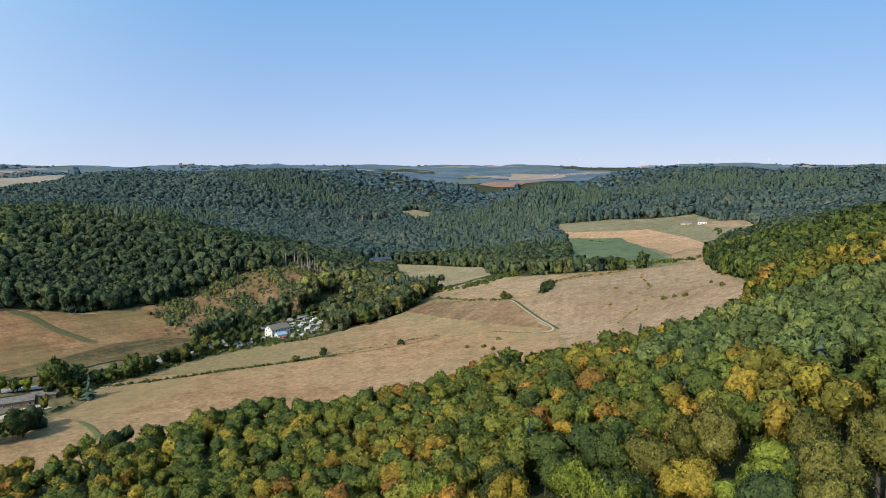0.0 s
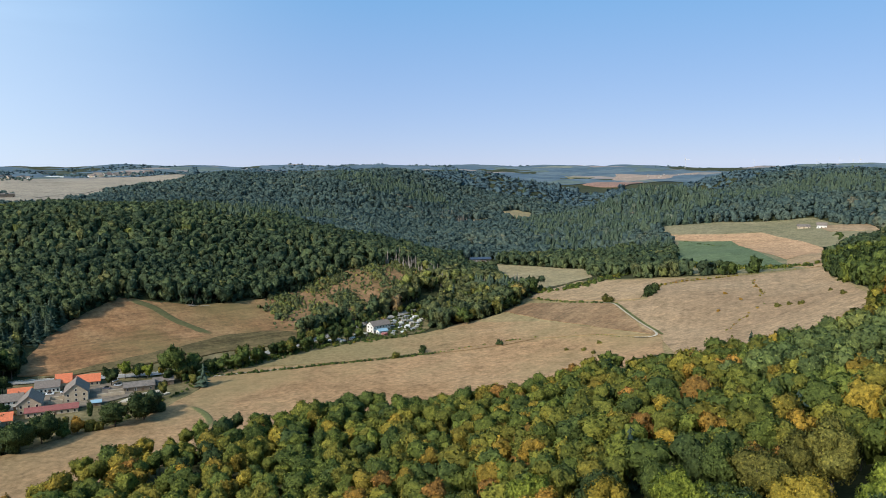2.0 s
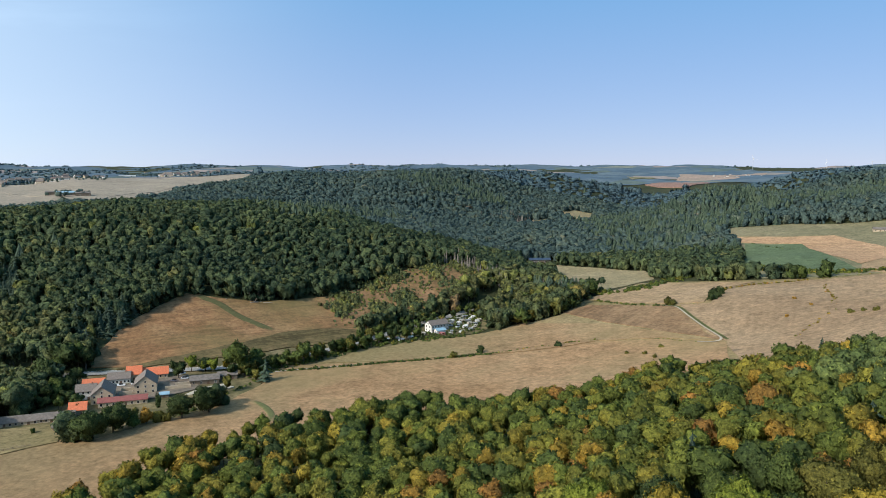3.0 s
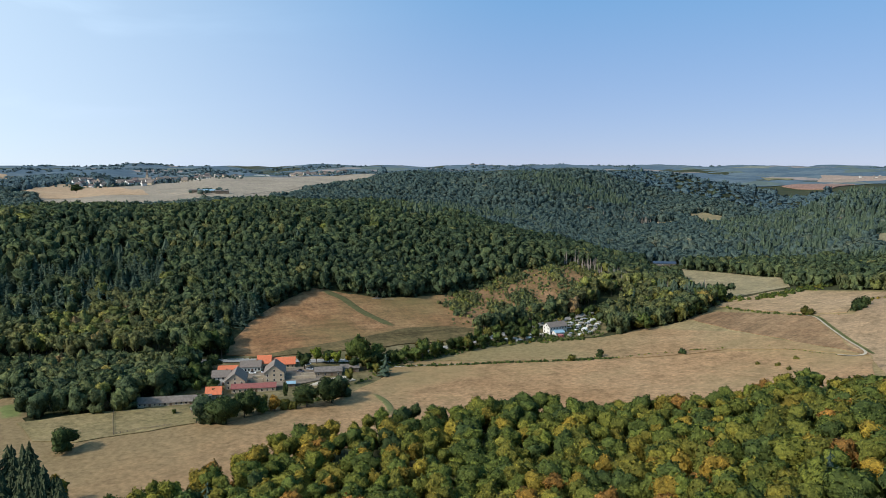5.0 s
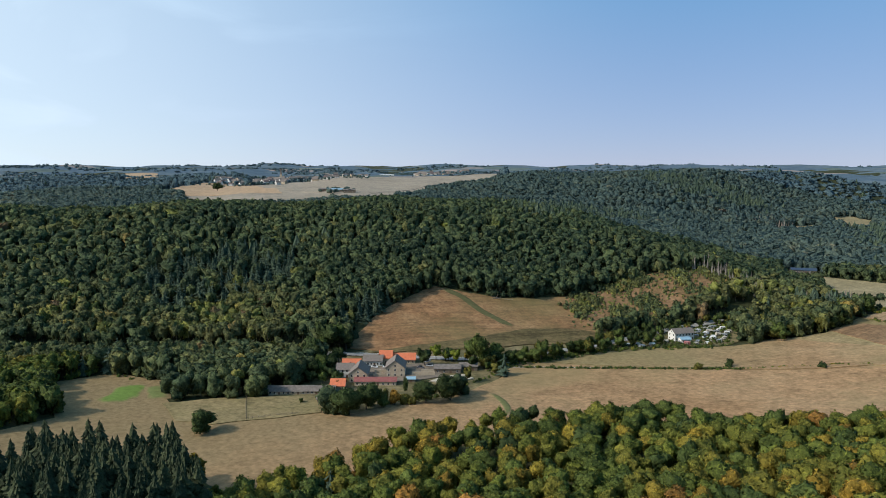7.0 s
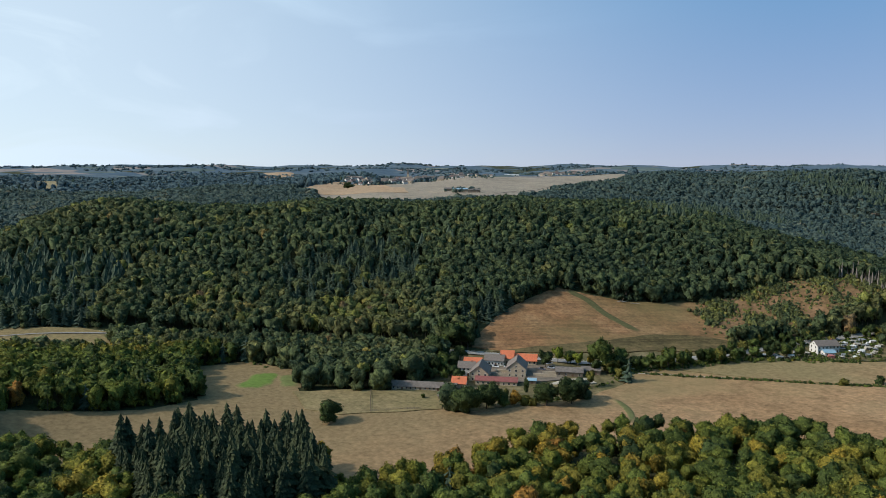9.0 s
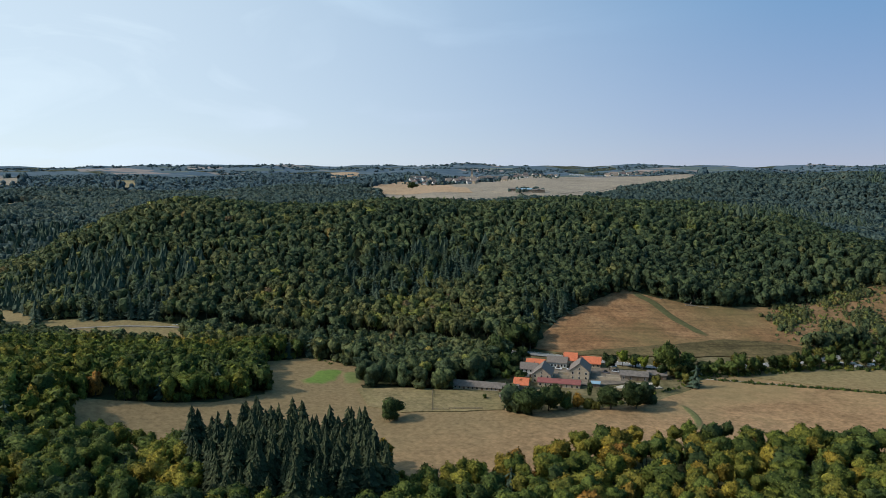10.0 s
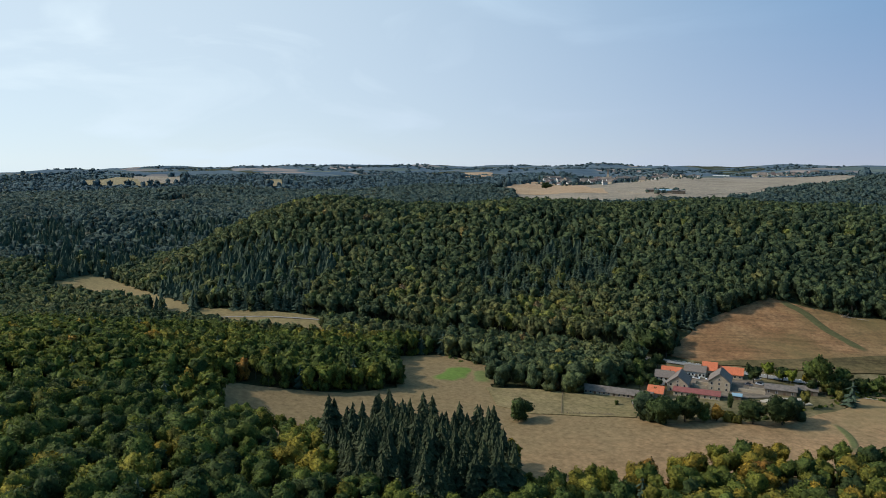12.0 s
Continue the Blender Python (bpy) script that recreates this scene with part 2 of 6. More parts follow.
M_SPECIES = {"dark": species("dark_leaves", DARK), "green": species("green_leaves", GREEN), "olive": species("olive_leaves", OLIVE),
             "lime": species("lime_leaves", LIME), "yellow": species("yellow_leaves", YELLOW), "orange": species("orange_leaves", ORANGE),
             "pine": species("pine_needles", (0.085, 0.115, 0.05))}
M_BARK = mat_plain("bark", (0.07, 0.055, 0.04), 0.9, 0.4, 3.0, bump=0.05)
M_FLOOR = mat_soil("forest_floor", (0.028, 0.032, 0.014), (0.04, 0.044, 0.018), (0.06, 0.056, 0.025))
M_FIELD = {
    # its western drift is olive grass, darkened besides for the view nearer the sun
    "lower_meadow": mat_soil("dry_meadow", (0.24, 0.142, 0.07), (0.3, 0.186, 0.096), (0.35, 0.23, 0.13), tint=(0.215, 0.158, 0.07), drift=((0.2, 0.142, 0.07), -160, -270), streak=(42, 0.22)),
    "upper_meadow": mat_soil("thin_meadow", (0.23, 0.142, 0.07), (0.28, 0.178, 0.092), (0.33, 0.22, 0.124), tint=(0.21, 0.155, 0.07), drift=((0.2, 0.155, 0.072), -40, -150), streak=(25, 0.3)),
    "brown_field": mat_soil("parched_field", (0.23, 0.15, 0.085), (0.28, 0.19, 0.11), (0.32, 0.225, 0.135), streak=(75, 0.35)),
    "red_field": mat_soil("reddish_field", (0.18, 0.108, 0.056), (0.22, 0.138, 0.074), (0.265, 0.175, 0.095), patch=0.025, streak=(60, 0.6)),
    "pale_field": mat_soil("pale_stubble", (0.25, 0.168, 0.09), (0.29, 0.198, 0.11), (0.33, 0.228, 0.134)),
    "barn_field": mat_soil("pale_grass", (0.2, 0.16, 0.085), (0.245, 0.195, 0.105), (0.285, 0.23, 0.13)),
    "green_field": mat_soil("young_crop", (0.085, 0.11, 0.055), (0.1, 0.13, 0.064), (0.125, 0.15, 0.075)),
    "tan_crop": mat_soil("ripe_stubble", (0.34, 0.205, 0.11), (0.38, 0.235, 0.13), (0.42, 0.27, 0.155)),
    "ley_field": mat_soil("ley", (0.15, 0.135, 0.072), (0.185, 0.16, 0.088), (0.22, 0.185, 0.11)),
    "bare_slope": mat_soil("bare_pasture", (0.18, 0.095, 0.044), (0.228, 0.125, 0.06), (0.28, 0.165, 0.085), patch=0.03, tint=(0.13, 0.11, 0.045), streak=(45, 0.7)),
    "shrub_slope": mat_soil("heath", (0.11, 0.085, 0.035), (0.185, 0.11, 0.052), (0.24, 0.14, 0.075), patch=0.04),
    "plateau_stubble": mat_soil("upland_stubble", (0.225, 0.185, 0.135), (0.26, 0.215, 0.16), (0.3, 0.25, 0.185)),
    "plateau_ochre": mat_soil("upland_ochre", (0.32, 0.21, 0.12), (0.37, 0.25, 0.15), (0.4, 0.28, 0.17)),
}
M_FIELD["rise_grass"] = mat_soil("dry_verge", (0.15, 0.12, 0.05), (0.22, 0.165, 0.08), (0.28, 0.21, 0.11))
M_FIELD["plateau_grass"] = M_FIELD["plateau_stubble"]
M_FIELD["gap_red"] = mat_soil("far_red_field", (0.2, 0.12, 0.09), (0.24, 0.145, 0.11), (0.28, 0.17, 0.13))
M_FIELD["gap_tan"] = mat_soil("far_tan_field", (0.25, 0.19, 0.14), (0.29, 0.215, 0.165), (0.33, 0.24, 0.19))
M_FIELD["gap_green"] = M_FIELD["ley_field"]
M_FIELD["pasture"] = mat_soil("olive_pasture", (0.16, 0.13, 0.058), (0.2, 0.155, 0.073), (0.25, 0.185, 0.095), patch=0.03)
M_FIELD["stream_meadow"] = M_FIELD["upper_meadow"]
M_FIELD["west_plateau"] = M_FIELD["barn_field"]
M_FIELD["roadside"] = M_FIELD["upper_meadow"]
M_FIELD["far_grass"] = M_FIELD["ley_field"]
M_FIELD["terrace"] = mat_soil("terraced_bank", (0.075, 0.06, 0.028), (0.11, 0.085, 0.038), (0.16, 0.11, 0.055), patch=0.05, streak=(45, 1.0))
M_FIELD["valley_yard"] = mat_soil("trodden_grass", (0.085, 0.08, 0.034), (0.135, 0.11, 0.052), (0.21, 0.165, 0.09), patch=0.05)
for alias, base in (("crest_stubble", "pale_field"), ("hamlet_field", "brown_field"), ("far_clearing", "barn_field"), ("valley_clearing", "barn_field"),
                    ("west_meadow", "upper_meadow"), ("west_far_stubble", "plateau_ochre"), ("west_upland", "barn_field"), ("stream_field", "upper_meadow"), ("upland_tan", "plateau_ochre"), ("upland_grass", "barn_field"), ("upland_pale", "plateau_stubble")):
    M_FIELD[alias] = M_FIELD[base]
# ---- the lie of the land ----
def at(bearing, d):
    """Plan position from the lookout: degrees to the left of straight ahead, metres."""
    return (-d * math.sin(radians(bearing)), d * math.cos(radians(bearing)))


# spot heights: bearing, distance, height
NEAR_HILL = [(0, 0, 62), (-60, 150, 85), (-60, 450, 115), (-31, 120, 65), (-31, 250, 70), (-31, 400, 85), (-31, 520, 98), (-31, 720, 85),
             (-20, 120, 58), (-20, 250, 60), (-20, 400, 50), (-20, 480, 48), (-20, 560, 45), (-10, 130, 50), (-10, 250, 46), (-10, 330, 30),
             (-10, 450, 24), (-10, 560, 36), (0, 135, 45), (0, 220, 34), (0, 300, 18), (0, 400, 13), (0, 500, 15)]
NEAR_SLOPE = [(14, 150, 32), (14, 250, 7), (14, 330, 6), (14, 450, 4), (30, 150, 25), (30, 230, 6), (30, 300, 4), (30, 400, 1),
              (45, 150, 25), (45, 220, 10), (45, 300, 5), (45, 400, 1), (60, 150, 30), (60, 220, 14), (60, 300, 6), (60, 420, 4),
              (78, 150, 40), (78, 250, 25), (72, 330, 8), (78, 420, 28), (88, 420, 35), (84, 545, 16), (66, 430, 9), (71, 445, 14), (75, 500, 14), (66, 520, 2), (72, 565, 2), (78, 600, 3), (110, 400, 60)]
VALLEY = [(84, 780, 2), (100, 900, 5), (70, 560, 1), (60, 500, 0), (40, 460, 0), (25, 490, 0), (14, 570, 2), (8, 760, 4), (5, 950, 6),
          (0, 850, 12), (-3, 1400, 14), (-1, 1750, 18), (-3, 2500, 30), (2, 1300, 15), (10, 1150, 14)]
OPPOSITE = [(60, 560, 3), (60, 650, 40), (60, 760, 79), (50, 540, 3), (50, 720, 79), (35, 490, 4), (34, 585, 29), (35, 730, 74),
            (20, 530, 3), (20, 650, 25), (21, 790, 73), (27, 800, 82), (12, 610, 7), (12, 690, 44), (10, 680, 34), (8, 668, 22), (15.5, 715, 53), (7, 640, 8), (12, 860, 22), (70, 600, 5), (63, 770, 80), (66, 780, 83), (69.3, 785, 79), (71.2, 790, 66), (73.1, 780, 43), (74.3, 770, 31), (78.3, 735, 4), (76, 700, 8), (69, 960, 45), (74, 900, 10), (80, 830, 5), (86, 800, 3), (84, 900, 20),
            (88, 1080, 62), (78, 1100, 58), (83, 1150, 58)]
UPLAND = [(35, 940, 60), (40, 920, 63), (45, 900, 65), (51, 900, 68), (56, 900, 70), (35, 1050, 68), (40, 1600, 70), (38, 2800, 70), (60, 1000, 70), (60, 1600, 60), (60, 2500, 70), (85, 1400, 56), (85, 2500, 72), (79, 2150, 67), (79, 2750, 79), (83, 2700, 77),
          (24, 1060, 52), (19, 1020, 40), (14, 980, 28), (22, 1500, 92), (15, 1400, 74), (10, 1700, 100), (4, 2000, 100), (0.6, 2150, 66), (-1.5, 2200, 38), (-2.6, 1950, 26), (-3, 2500, 32), (-5, 3000, 48), (20, 2800, 80), (8, 2900, 80)]
SPURS = [(-8, 1340, 72), (-6, 860, 13), (-6, 1050, 38), (-7, 1200, 56), (4.8, 1000, 4), (2.7, 1050, 13), (0.8, 1090, 20), (-1, 1150, 29), (-3.5, 1240, 48), (-5.2, 1290, 59), (-11, 1320, 72), (-14, 1300, 62), (-14, 970, 45), (-10, 750, 35), (-17, 700, 42), (-17, 950, 46),
         (-22, 800, 50), (-22, 1000, 52), (-15, 1900, 102), (-25, 1700, 108), (-31, 1500, 112), (-12.5, 1900, 92), (-10.5, 1900, 66), (-8.5, 1850, 38), (-5.5, 1900, 27), (-4, 1650, 20), (-45, 1000, 90),
         (-45, 1800, 110), (-15, 2900, 70)]
RIM = [(b, 4900, h) for b, h in ((-180, 90), (-150, 90), (-120, 90), (-90, 100), (-60, 105), (-30, 108), (0, 104), (30, 106), (60, 106), (75, 98), (90, 55), (120, 60), (150, 80))] + [(b, 2000, 95) for b in (-150, -120, -90, 120, 150, 180)] + [(b, 600, 100) for b in (-150, -110, 180)] + [(140, 500, 75), (-5, 4000, 70), (30, 4000, 85), (75, 4000, 80)]


class Land:
    """A smooth sheet through the spot heights."""
    def __init__(self, spots):
        self.p = np.array([at(b, d) for b, d, _ in spots]) / 1000
        z = np.array([h for _, _, h in spots], float)
        n = len(z)
        k = self.kernel(np.linalg.norm(self.p[:, None] - self.p[None], axis=2)) + np.eye(n) * 0.004
        q = np.c_[np.ones(n), self.p]
        s = np.linalg.solve(np.block([[k, q], [q.T, np.zeros((3, 3))]]), np.r_[z, 0, 0, 0])
        self.w, self.a = s[:n], s[n:]

    @staticmethod
    def kernel(r):
        return -r

    def __call__(self, x, y):
        x, y = np.asarray(x, float) / 1000, np.asarray(y, float) / 1000
        shape = x.shape
        g = np.c_[x.ravel(), y.ravel()]
        out = np.empty(len(g))
        for i in range(0, len(g), 20000):
            c = g[i:i + 20000]
            r = np.sqrt(((c[:, None] - self.p[None]) ** 2).sum(2) + 0.0009)
            out[i:i + 20000] = self.kernel(r) @ self.w + self.a[0] + c @ self.a[1:]
        x, y = g[:, 0] * 1000, g[:, 1] * 1000
        out += 0.5 * np.sin(x / 37 + 1.3) * np.sin(y / 43) + 0.8 * np.sin(x / 91 + y / 77)
        d = np.hypot(x, y)
        far = np.clip((d - 600) / 200, 0, 1) * np.clip((out - 12) / 25, 0, 1)
        out += far * (3.5 * np.sin(x / 41 + 0.7 * np.sin(y / 53)) * np.sin(y / 47 + 0.9) + 4.5 * np.sin(x / 103 + y / 131 + 1.7))
        # side valleys furrow the far woods ahead and to the right
        left = np.degrees(np.arctan2(-x, y))
        fold = np.clip((d - 950) / 250, 0, 1) * np.clip((2300 - d) / 400, 0, 1) * np.clip((25 - left) / 5, 0, 1) * np.clip((out - 30) / 30, 0, 1)
        out += fold * (10 * np.sin((x * 0.85 + y * 0.5) / 62 + 1.4 * np.sin(y / 170)) - 3)
        return out.reshape(shape)


land = Land(NEAR_HILL + NEAR_SLOPE + VALLEY + OPPOSITE + UPLAND + SPURS + RIM)

# the valley road
ROAD = [(-700, 60), (-636, 101), (-592, 148), (-560, 200), (-520, 238), (-470, 268), (-418, 312), (-360, 341), (-293, 374), (-252, 392), (-232, 402), (-212, 422),
        (-194, 449), (-168, 487), (-153, 518), (-137, 551), (-115, 578), (-98, 600), (-92, 622)]
# fields and clearings: plan outlines in metres
FIELDS = {
    "stream_meadow": [(-190, 418), (-150, 432), (-107, 447), (-70, 463), (-60, 500), (-84, 525), (-130, 500), (-165, 462)],
    "roadside": [(-604, 152), (-613, 164), (-547, 222), (-515, 240), (-500, 240), (-539, 205), (-557, 168), (-580, 140)],
    "west_plateau": [(-2032, 275), (-2045, 379), (-2183, 544), (-2712, 696), (-2708, 478), (-2480, 313)],
    "plateau_grass": [(-810, 668), (-1321, 1070), (-1463, 1364), (-1432, 1536), (-1671, 1992), (-1881, 2589), (-1453, 2851), (-848, 1700), (-735, 1132), (-605, 833)],
    "barn_field": [(-35, 667), (-64, 878), (0, 835), (45, 799), (47, 703), (0, 655)],
    "far_grass": [(120, 690), (160, 947), (157, 1048), (247, 1072), (353, 1026), (383, 880), (325, 731), (251, 654), (211, 596), (155, 621), (115, 650)],
    "rise_grass": [(-33, 569), (-12, 626), (33, 687), (101, 642), (152, 618), (214, 597), (170, 388), (126, 313), (104, 318), (87, 318), (70, 322), (54, 342), (-2, 476), (-62, 547)],
    "valley_yard": [(-292, 332), (-306, 367), (-282, 398), (-240, 441), (-214, 469), (-176, 506), (-164, 521), (-144, 543), (-129, 569), (-110, 580), (-81, 558), (-88, 529), (-120, 498), (-159, 459), (-197, 407), (-191, 358), (-204, 318), (-219, 288), (-235, 281), (-276, 284), (-291, 291), (-286, 308)],
    "lower_meadow": [(-192, 163), (-180, 196), (-175, 231), (-160, 268), (-144, 292), (-127, 311), (-99, 334), (-64, 344), (-33, 336), (2, 352), (34, 368), (60, 351), (71, 446), (36, 471), (-2, 478), (-24, 471), (-95, 454), (-134, 442), (-195, 428), (-199, 410), (-193, 391), (-194, 343), (-205, 320), (-226, 288), (-233, 277), (-260, 286), (-285, 286), (-324, 249), (-365, 276), (-403, 271), (-415, 238), (-345, 199), (-345, 169), (-372, 109), (-324, 96), (-305, 103), (-275, 120), (-274, 140), (-227, 183), (-185, 156)],
    "upper_meadow": [(-196, 430), (-158, 440), (-132, 484), (-91, 516), (-77, 532), (-58, 553), (2, 524), (44, 480), (71, 448), (36, 473), (-2, 480), (-24, 473), (-95, 456), (-135, 444)],
    "brown_field": [(52, 554), (65, 472), (71, 446), (70, 322), (87, 318), (104, 318), (126, 313), (169, 393), (197, 531), (211, 589), (150, 608), (123, 614), (95, 609), (75, 543)],
    "red_field": [(-31, 577), (-11, 596), (50, 554), (64, 470), (71, 451), (44, 482), (2, 528)],
    "pale_field": [(-12, 620), (8, 652), (32, 675), (99, 634), (119, 621), (90, 603), (71, 549), (51, 560), (21, 584)],
    "green_field": [(167, 945), (225, 919), (214, 773), (200, 637), (179, 627), (123, 691)],
    "tan_crop": [(150, 964), (226, 923), (218, 790), (214, 679), (289, 778), (282, 876), (268, 953), (155, 994), (133, 1005)],
    "ley_field": [(134, 1009), (159, 1020), (282, 1026), (307, 920), (330, 825), (291, 784), (269, 957), (155, 996)],
    "crest_stubble": [(213, 675), (287, 774), (327, 793), (213, 593), (204, 594), (199, 631)],
    "hamlet_field": [(338, 969), (390, 945), (376, 881), (329, 902)],
    "far_clearing": [(-96, 1475), (-65, 1533), (-19, 1502), (-30, 1385), (-62, 1380)],
    "valley_clearing": [(-157, 1293), (-104, 1374), (-92, 1305), (-145, 1220)],
    "gap_tan": [(335, 3605), (662, 3996), (843, 4135), (614, 3253), (418, 3092), (285, 3197)],
    "gap_red": [(143, 2816), (276, 2967), (380, 2895), (280, 2675), (181, 2744)],
    "gap_green": [(46, 3760), (188, 3715), (258, 3501), (109, 3088)],
    "bare_slope": [(-304, 380), (-314, 397), (-322, 433), (-319, 470), (-313, 500), (-263, 521), (-222, 566), (-179, 514), (-171, 493), (-209, 459), (-234, 430), (-275, 388)],
    "terrace": [(-288, 381), (-265, 414), (-241, 452), (-222, 488), (-195, 508), (-178, 512), (-171, 493), (-209, 459), (-234, 430), (-275, 388)],
    "shrub_slope": [(-222, 566), (-176, 638), (-139, 672), (-103, 664), (-145, 564), (-178, 512)],
    "plateau_stubble": [(-1259, 1301), (-1481, 1747), (-1976, 2593), (-1881, 2760), (-812, 1606), (-761, 1464), (-828, 1298), (-785, 1046), (-881, 1023)],
    "plateau_ochre": [(-1315, 996), (-1464, 1179), (-1613, 1391), (-1501, 1425), (-1175, 1214), (-1043, 1092), (-1139, 1022)],
    "upland_tan": [(-2199, 1522), (-2422, 1860), (-2765, 2123), (-2745, 1947)],
    "upland_grass": [(-1713, 620), (-1808, 710), (-2429, 955), (-2439, 884)],
    "upland_pale": [(-2119, 505), (-2409, 614), (-2969, 663), (-2888, 541), (-2200, 440)],
    "stream_field": [(-460, 209), (-516, 230), (-550, 200), (-586, 168), (-637, 130), (-600, 111), (-539, 134), (-504, 164), (-481, 185)],
    "west_far_stubble": [(-1386, 299), (-1428, 381), (-1360, 358), (-1268, 275)],
    "west_upland": [(-3416, 482), (-2801, 223), (-3135, 141), (-3900, 150), (-3900, 500)],
    "west_meadow": [(-796, 62), (-842, 81), (-854, 115), (-832, 130), (-732, 146), (-631, 162), (-608, 150), (-756, 90)],
    "pasture": [(-326, 246), (-307, 268), (-284, 285), (-255, 298), (-242, 277), (-263, 252), (-276, 237), (-295, 230)],
}
# ---- ground: one sheet to the horizon ----
def mesh_from(name, verts, faces, mats, smooth=True):
    """A mesh from numpy arrays; faces all of one kind (triangles or quads)."""
    verts, faces = np.asarray(verts, np.float32), np.asarray(faces, np.int32)
    me = bpy.data.meshes.new(name)
    k = faces.shape[1]
    me.vertices.add(len(verts))
    me.vertices.foreach_set("co", verts.ravel())
    me.loops.add(faces.size)
    me.loops.foreach_set("vertex_index", faces.ravel())
    me.polygons.add(len(faces))
    me.polygons.foreach_set("loop_start", np.arange(0, faces.size, k, dtype=np.int32))
    me.polygons.foreach_set("use_smooth", np.full(len(faces), smooth))
    for m in mats:
        me.materials.append(m)
    me.update(calc_edges=True)
    me.validate()
    return me


def build_ground():
    fine = np.arange(-42, 98, 0.5)
    bearings = np.radians(np.r_[fine, np.arange(98, 318, 4.0)])
    rings = np.r_[0.01, np.geomspace(15, 4950, 190)]
    b, r = np.meshgrid(bearings, rings)
    x, y = -r * np.sin(b), r * np.cos(b)
    z = land(x, y)
    nb, nr = len(bearings), len(rings)
    i, j = np.meshgrid(np.arange(nr - 1), np.arange(nb), indexing="ij")
    a, c = i * nb + j, i * nb + (j + 1) % nb
    quads = np.stack([a, c, c + nb, a + nb], -1).reshape(-1, 4)
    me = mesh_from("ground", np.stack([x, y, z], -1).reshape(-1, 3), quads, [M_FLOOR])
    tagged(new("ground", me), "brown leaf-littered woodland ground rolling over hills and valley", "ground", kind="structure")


build_ground()


# ---- fields draped over it ----
from mathutils.geometry import delaunay_2d_cdt


def inside(px, py, poly):
    """Which of the points lie in the outline."""
    res = np.zeros(np.shape(px), bool)
    n = len(poly)
    for i in range(n):
        (x0, y0), (x1, y1) = poly[i], poly[(i + 1) % n]
        if y0 != y1:
            res ^= ((y0 > py) != (y1 > py)) & (px < (x1 - x0) * (py - y0) / (y1 - y0) + x0)
    return res


def drape(outline, lift, step, wobble=0.0):
    """Vertices and triangles of a patch of land within the outline."""
    rim = []
    n = len(outline)
    for i in range(n):
        a, b = Vector(outline[i]), Vector(outline[(i + 1) % n])
        cuts = max(1, int((b - a).length / step))
        across = Vector((-(b - a).y, (b - a).x)).normalized()
        for k in range(cuts):
            q = a.lerp(b, k / cuts)
            rim.append(q + across * wobble * noise.noise((q.x * 0.08, q.y * 0.08, 3.3)))
    xs, ys = [p.x for p in rim], [p.y for p in rim]
    gx, gy = np.meshgrid(np.arange(min(xs), max(xs), step), np.arange(min(ys), max(ys), step))
    gx = gx + (np.arange(gx.shape[0]) % 2)[:, None] * step * 0.5
    gx, gy = gx.ravel(), gy.ravel()
    ok = inside(gx, gy, [tuple(p) for p in rim])
    pts = rim + [Vector((a, b)) for a, b in zip(gx[ok], gy[ok])]
    m = len(rim)
    v, _, f, _, _, _ = delaunay_2d_cdt(pts, [(i, (i + 1) % m) for i in range(m)], [list(range(m))], 1, 0.01)
    v = np.array([(p.x, p.y) for p in v])
    tris = np.array([t[:3] for t in f if len(t) >= 3])
    v = np.c_[v, land(v[:, 0], v[:, 1]) + lift]
    # the sheet's rim runs down into the ground
    seen = {}
    for a, b, c in tris:
        for e in ((a, b), (b, c), (c, a)):
            seen[e] = True
    rim_edges = [(a, b) for a, b in seen if (b, a) not in seen]
    skirt_v, skirt_f, k = [], [], len(v)
    for a, b in rim_edges:
        skirt_v += [v[a], v[b], v[b] - (0, 0, lift + 1.0), v[a] - (0, 0, lift + 1.0)]
        skirt_f += [(k, k + 2, k + 1), (k, k + 3, k + 2)]
        k += 4
    return np.vstack([v, skirt_v]), np.vstack([tris, skirt_f])


FIELD_LABEL = {
    "lower_meadow": "wide sunburnt tan meadow below the wood", "upper_meadow": "thin olive meadow beside the stream trees",
    "brown_field": "parched brown field over a rounded rise", "red_field": "reddish brown fallow field by the track",
    "pale_field": "pale straw-coloured field behind a hedge", "barn_field": "pale green-yellow field in the valley bottom",
    "green_field": "flat deep-green crop field", "tan_crop": "bright ochre stubble field", "ley_field": "dull olive ley above the stubble",
    "pasture": "olive grazed pasture beside the farm", "terrace": "dark rough terraced bank below the slope", "far_grass": "olive grassland between the far fields", "bare_slope": "bare reddish brown pasture slope behind the farm", "shrub_slope": "rough heath slope dotted with bushes",
}


def build_fields():
    for key, outline in FIELDS.items():
        far = min(math.hypot(*p) for p in outline)
        v, t = drape(outline, (0.12 if key in ("rise_grass", "valley_yard", "stream_meadow", "far_grass", "plateau_grass", "west_plateau") else 0.7 if key in ("terrace", "pasture") else 0.4) + far * 0.0008, 9 if far < 700 else 16 if far < 1100 else 40, 2.0)
        ob = new("field", mesh_from("field", v, t, [M_FIELD[key]]))
        tagged(ob, FIELD_LABEL.get(key, "distant dry stubble field between woods"), "field", kind="structure")


build_fields()
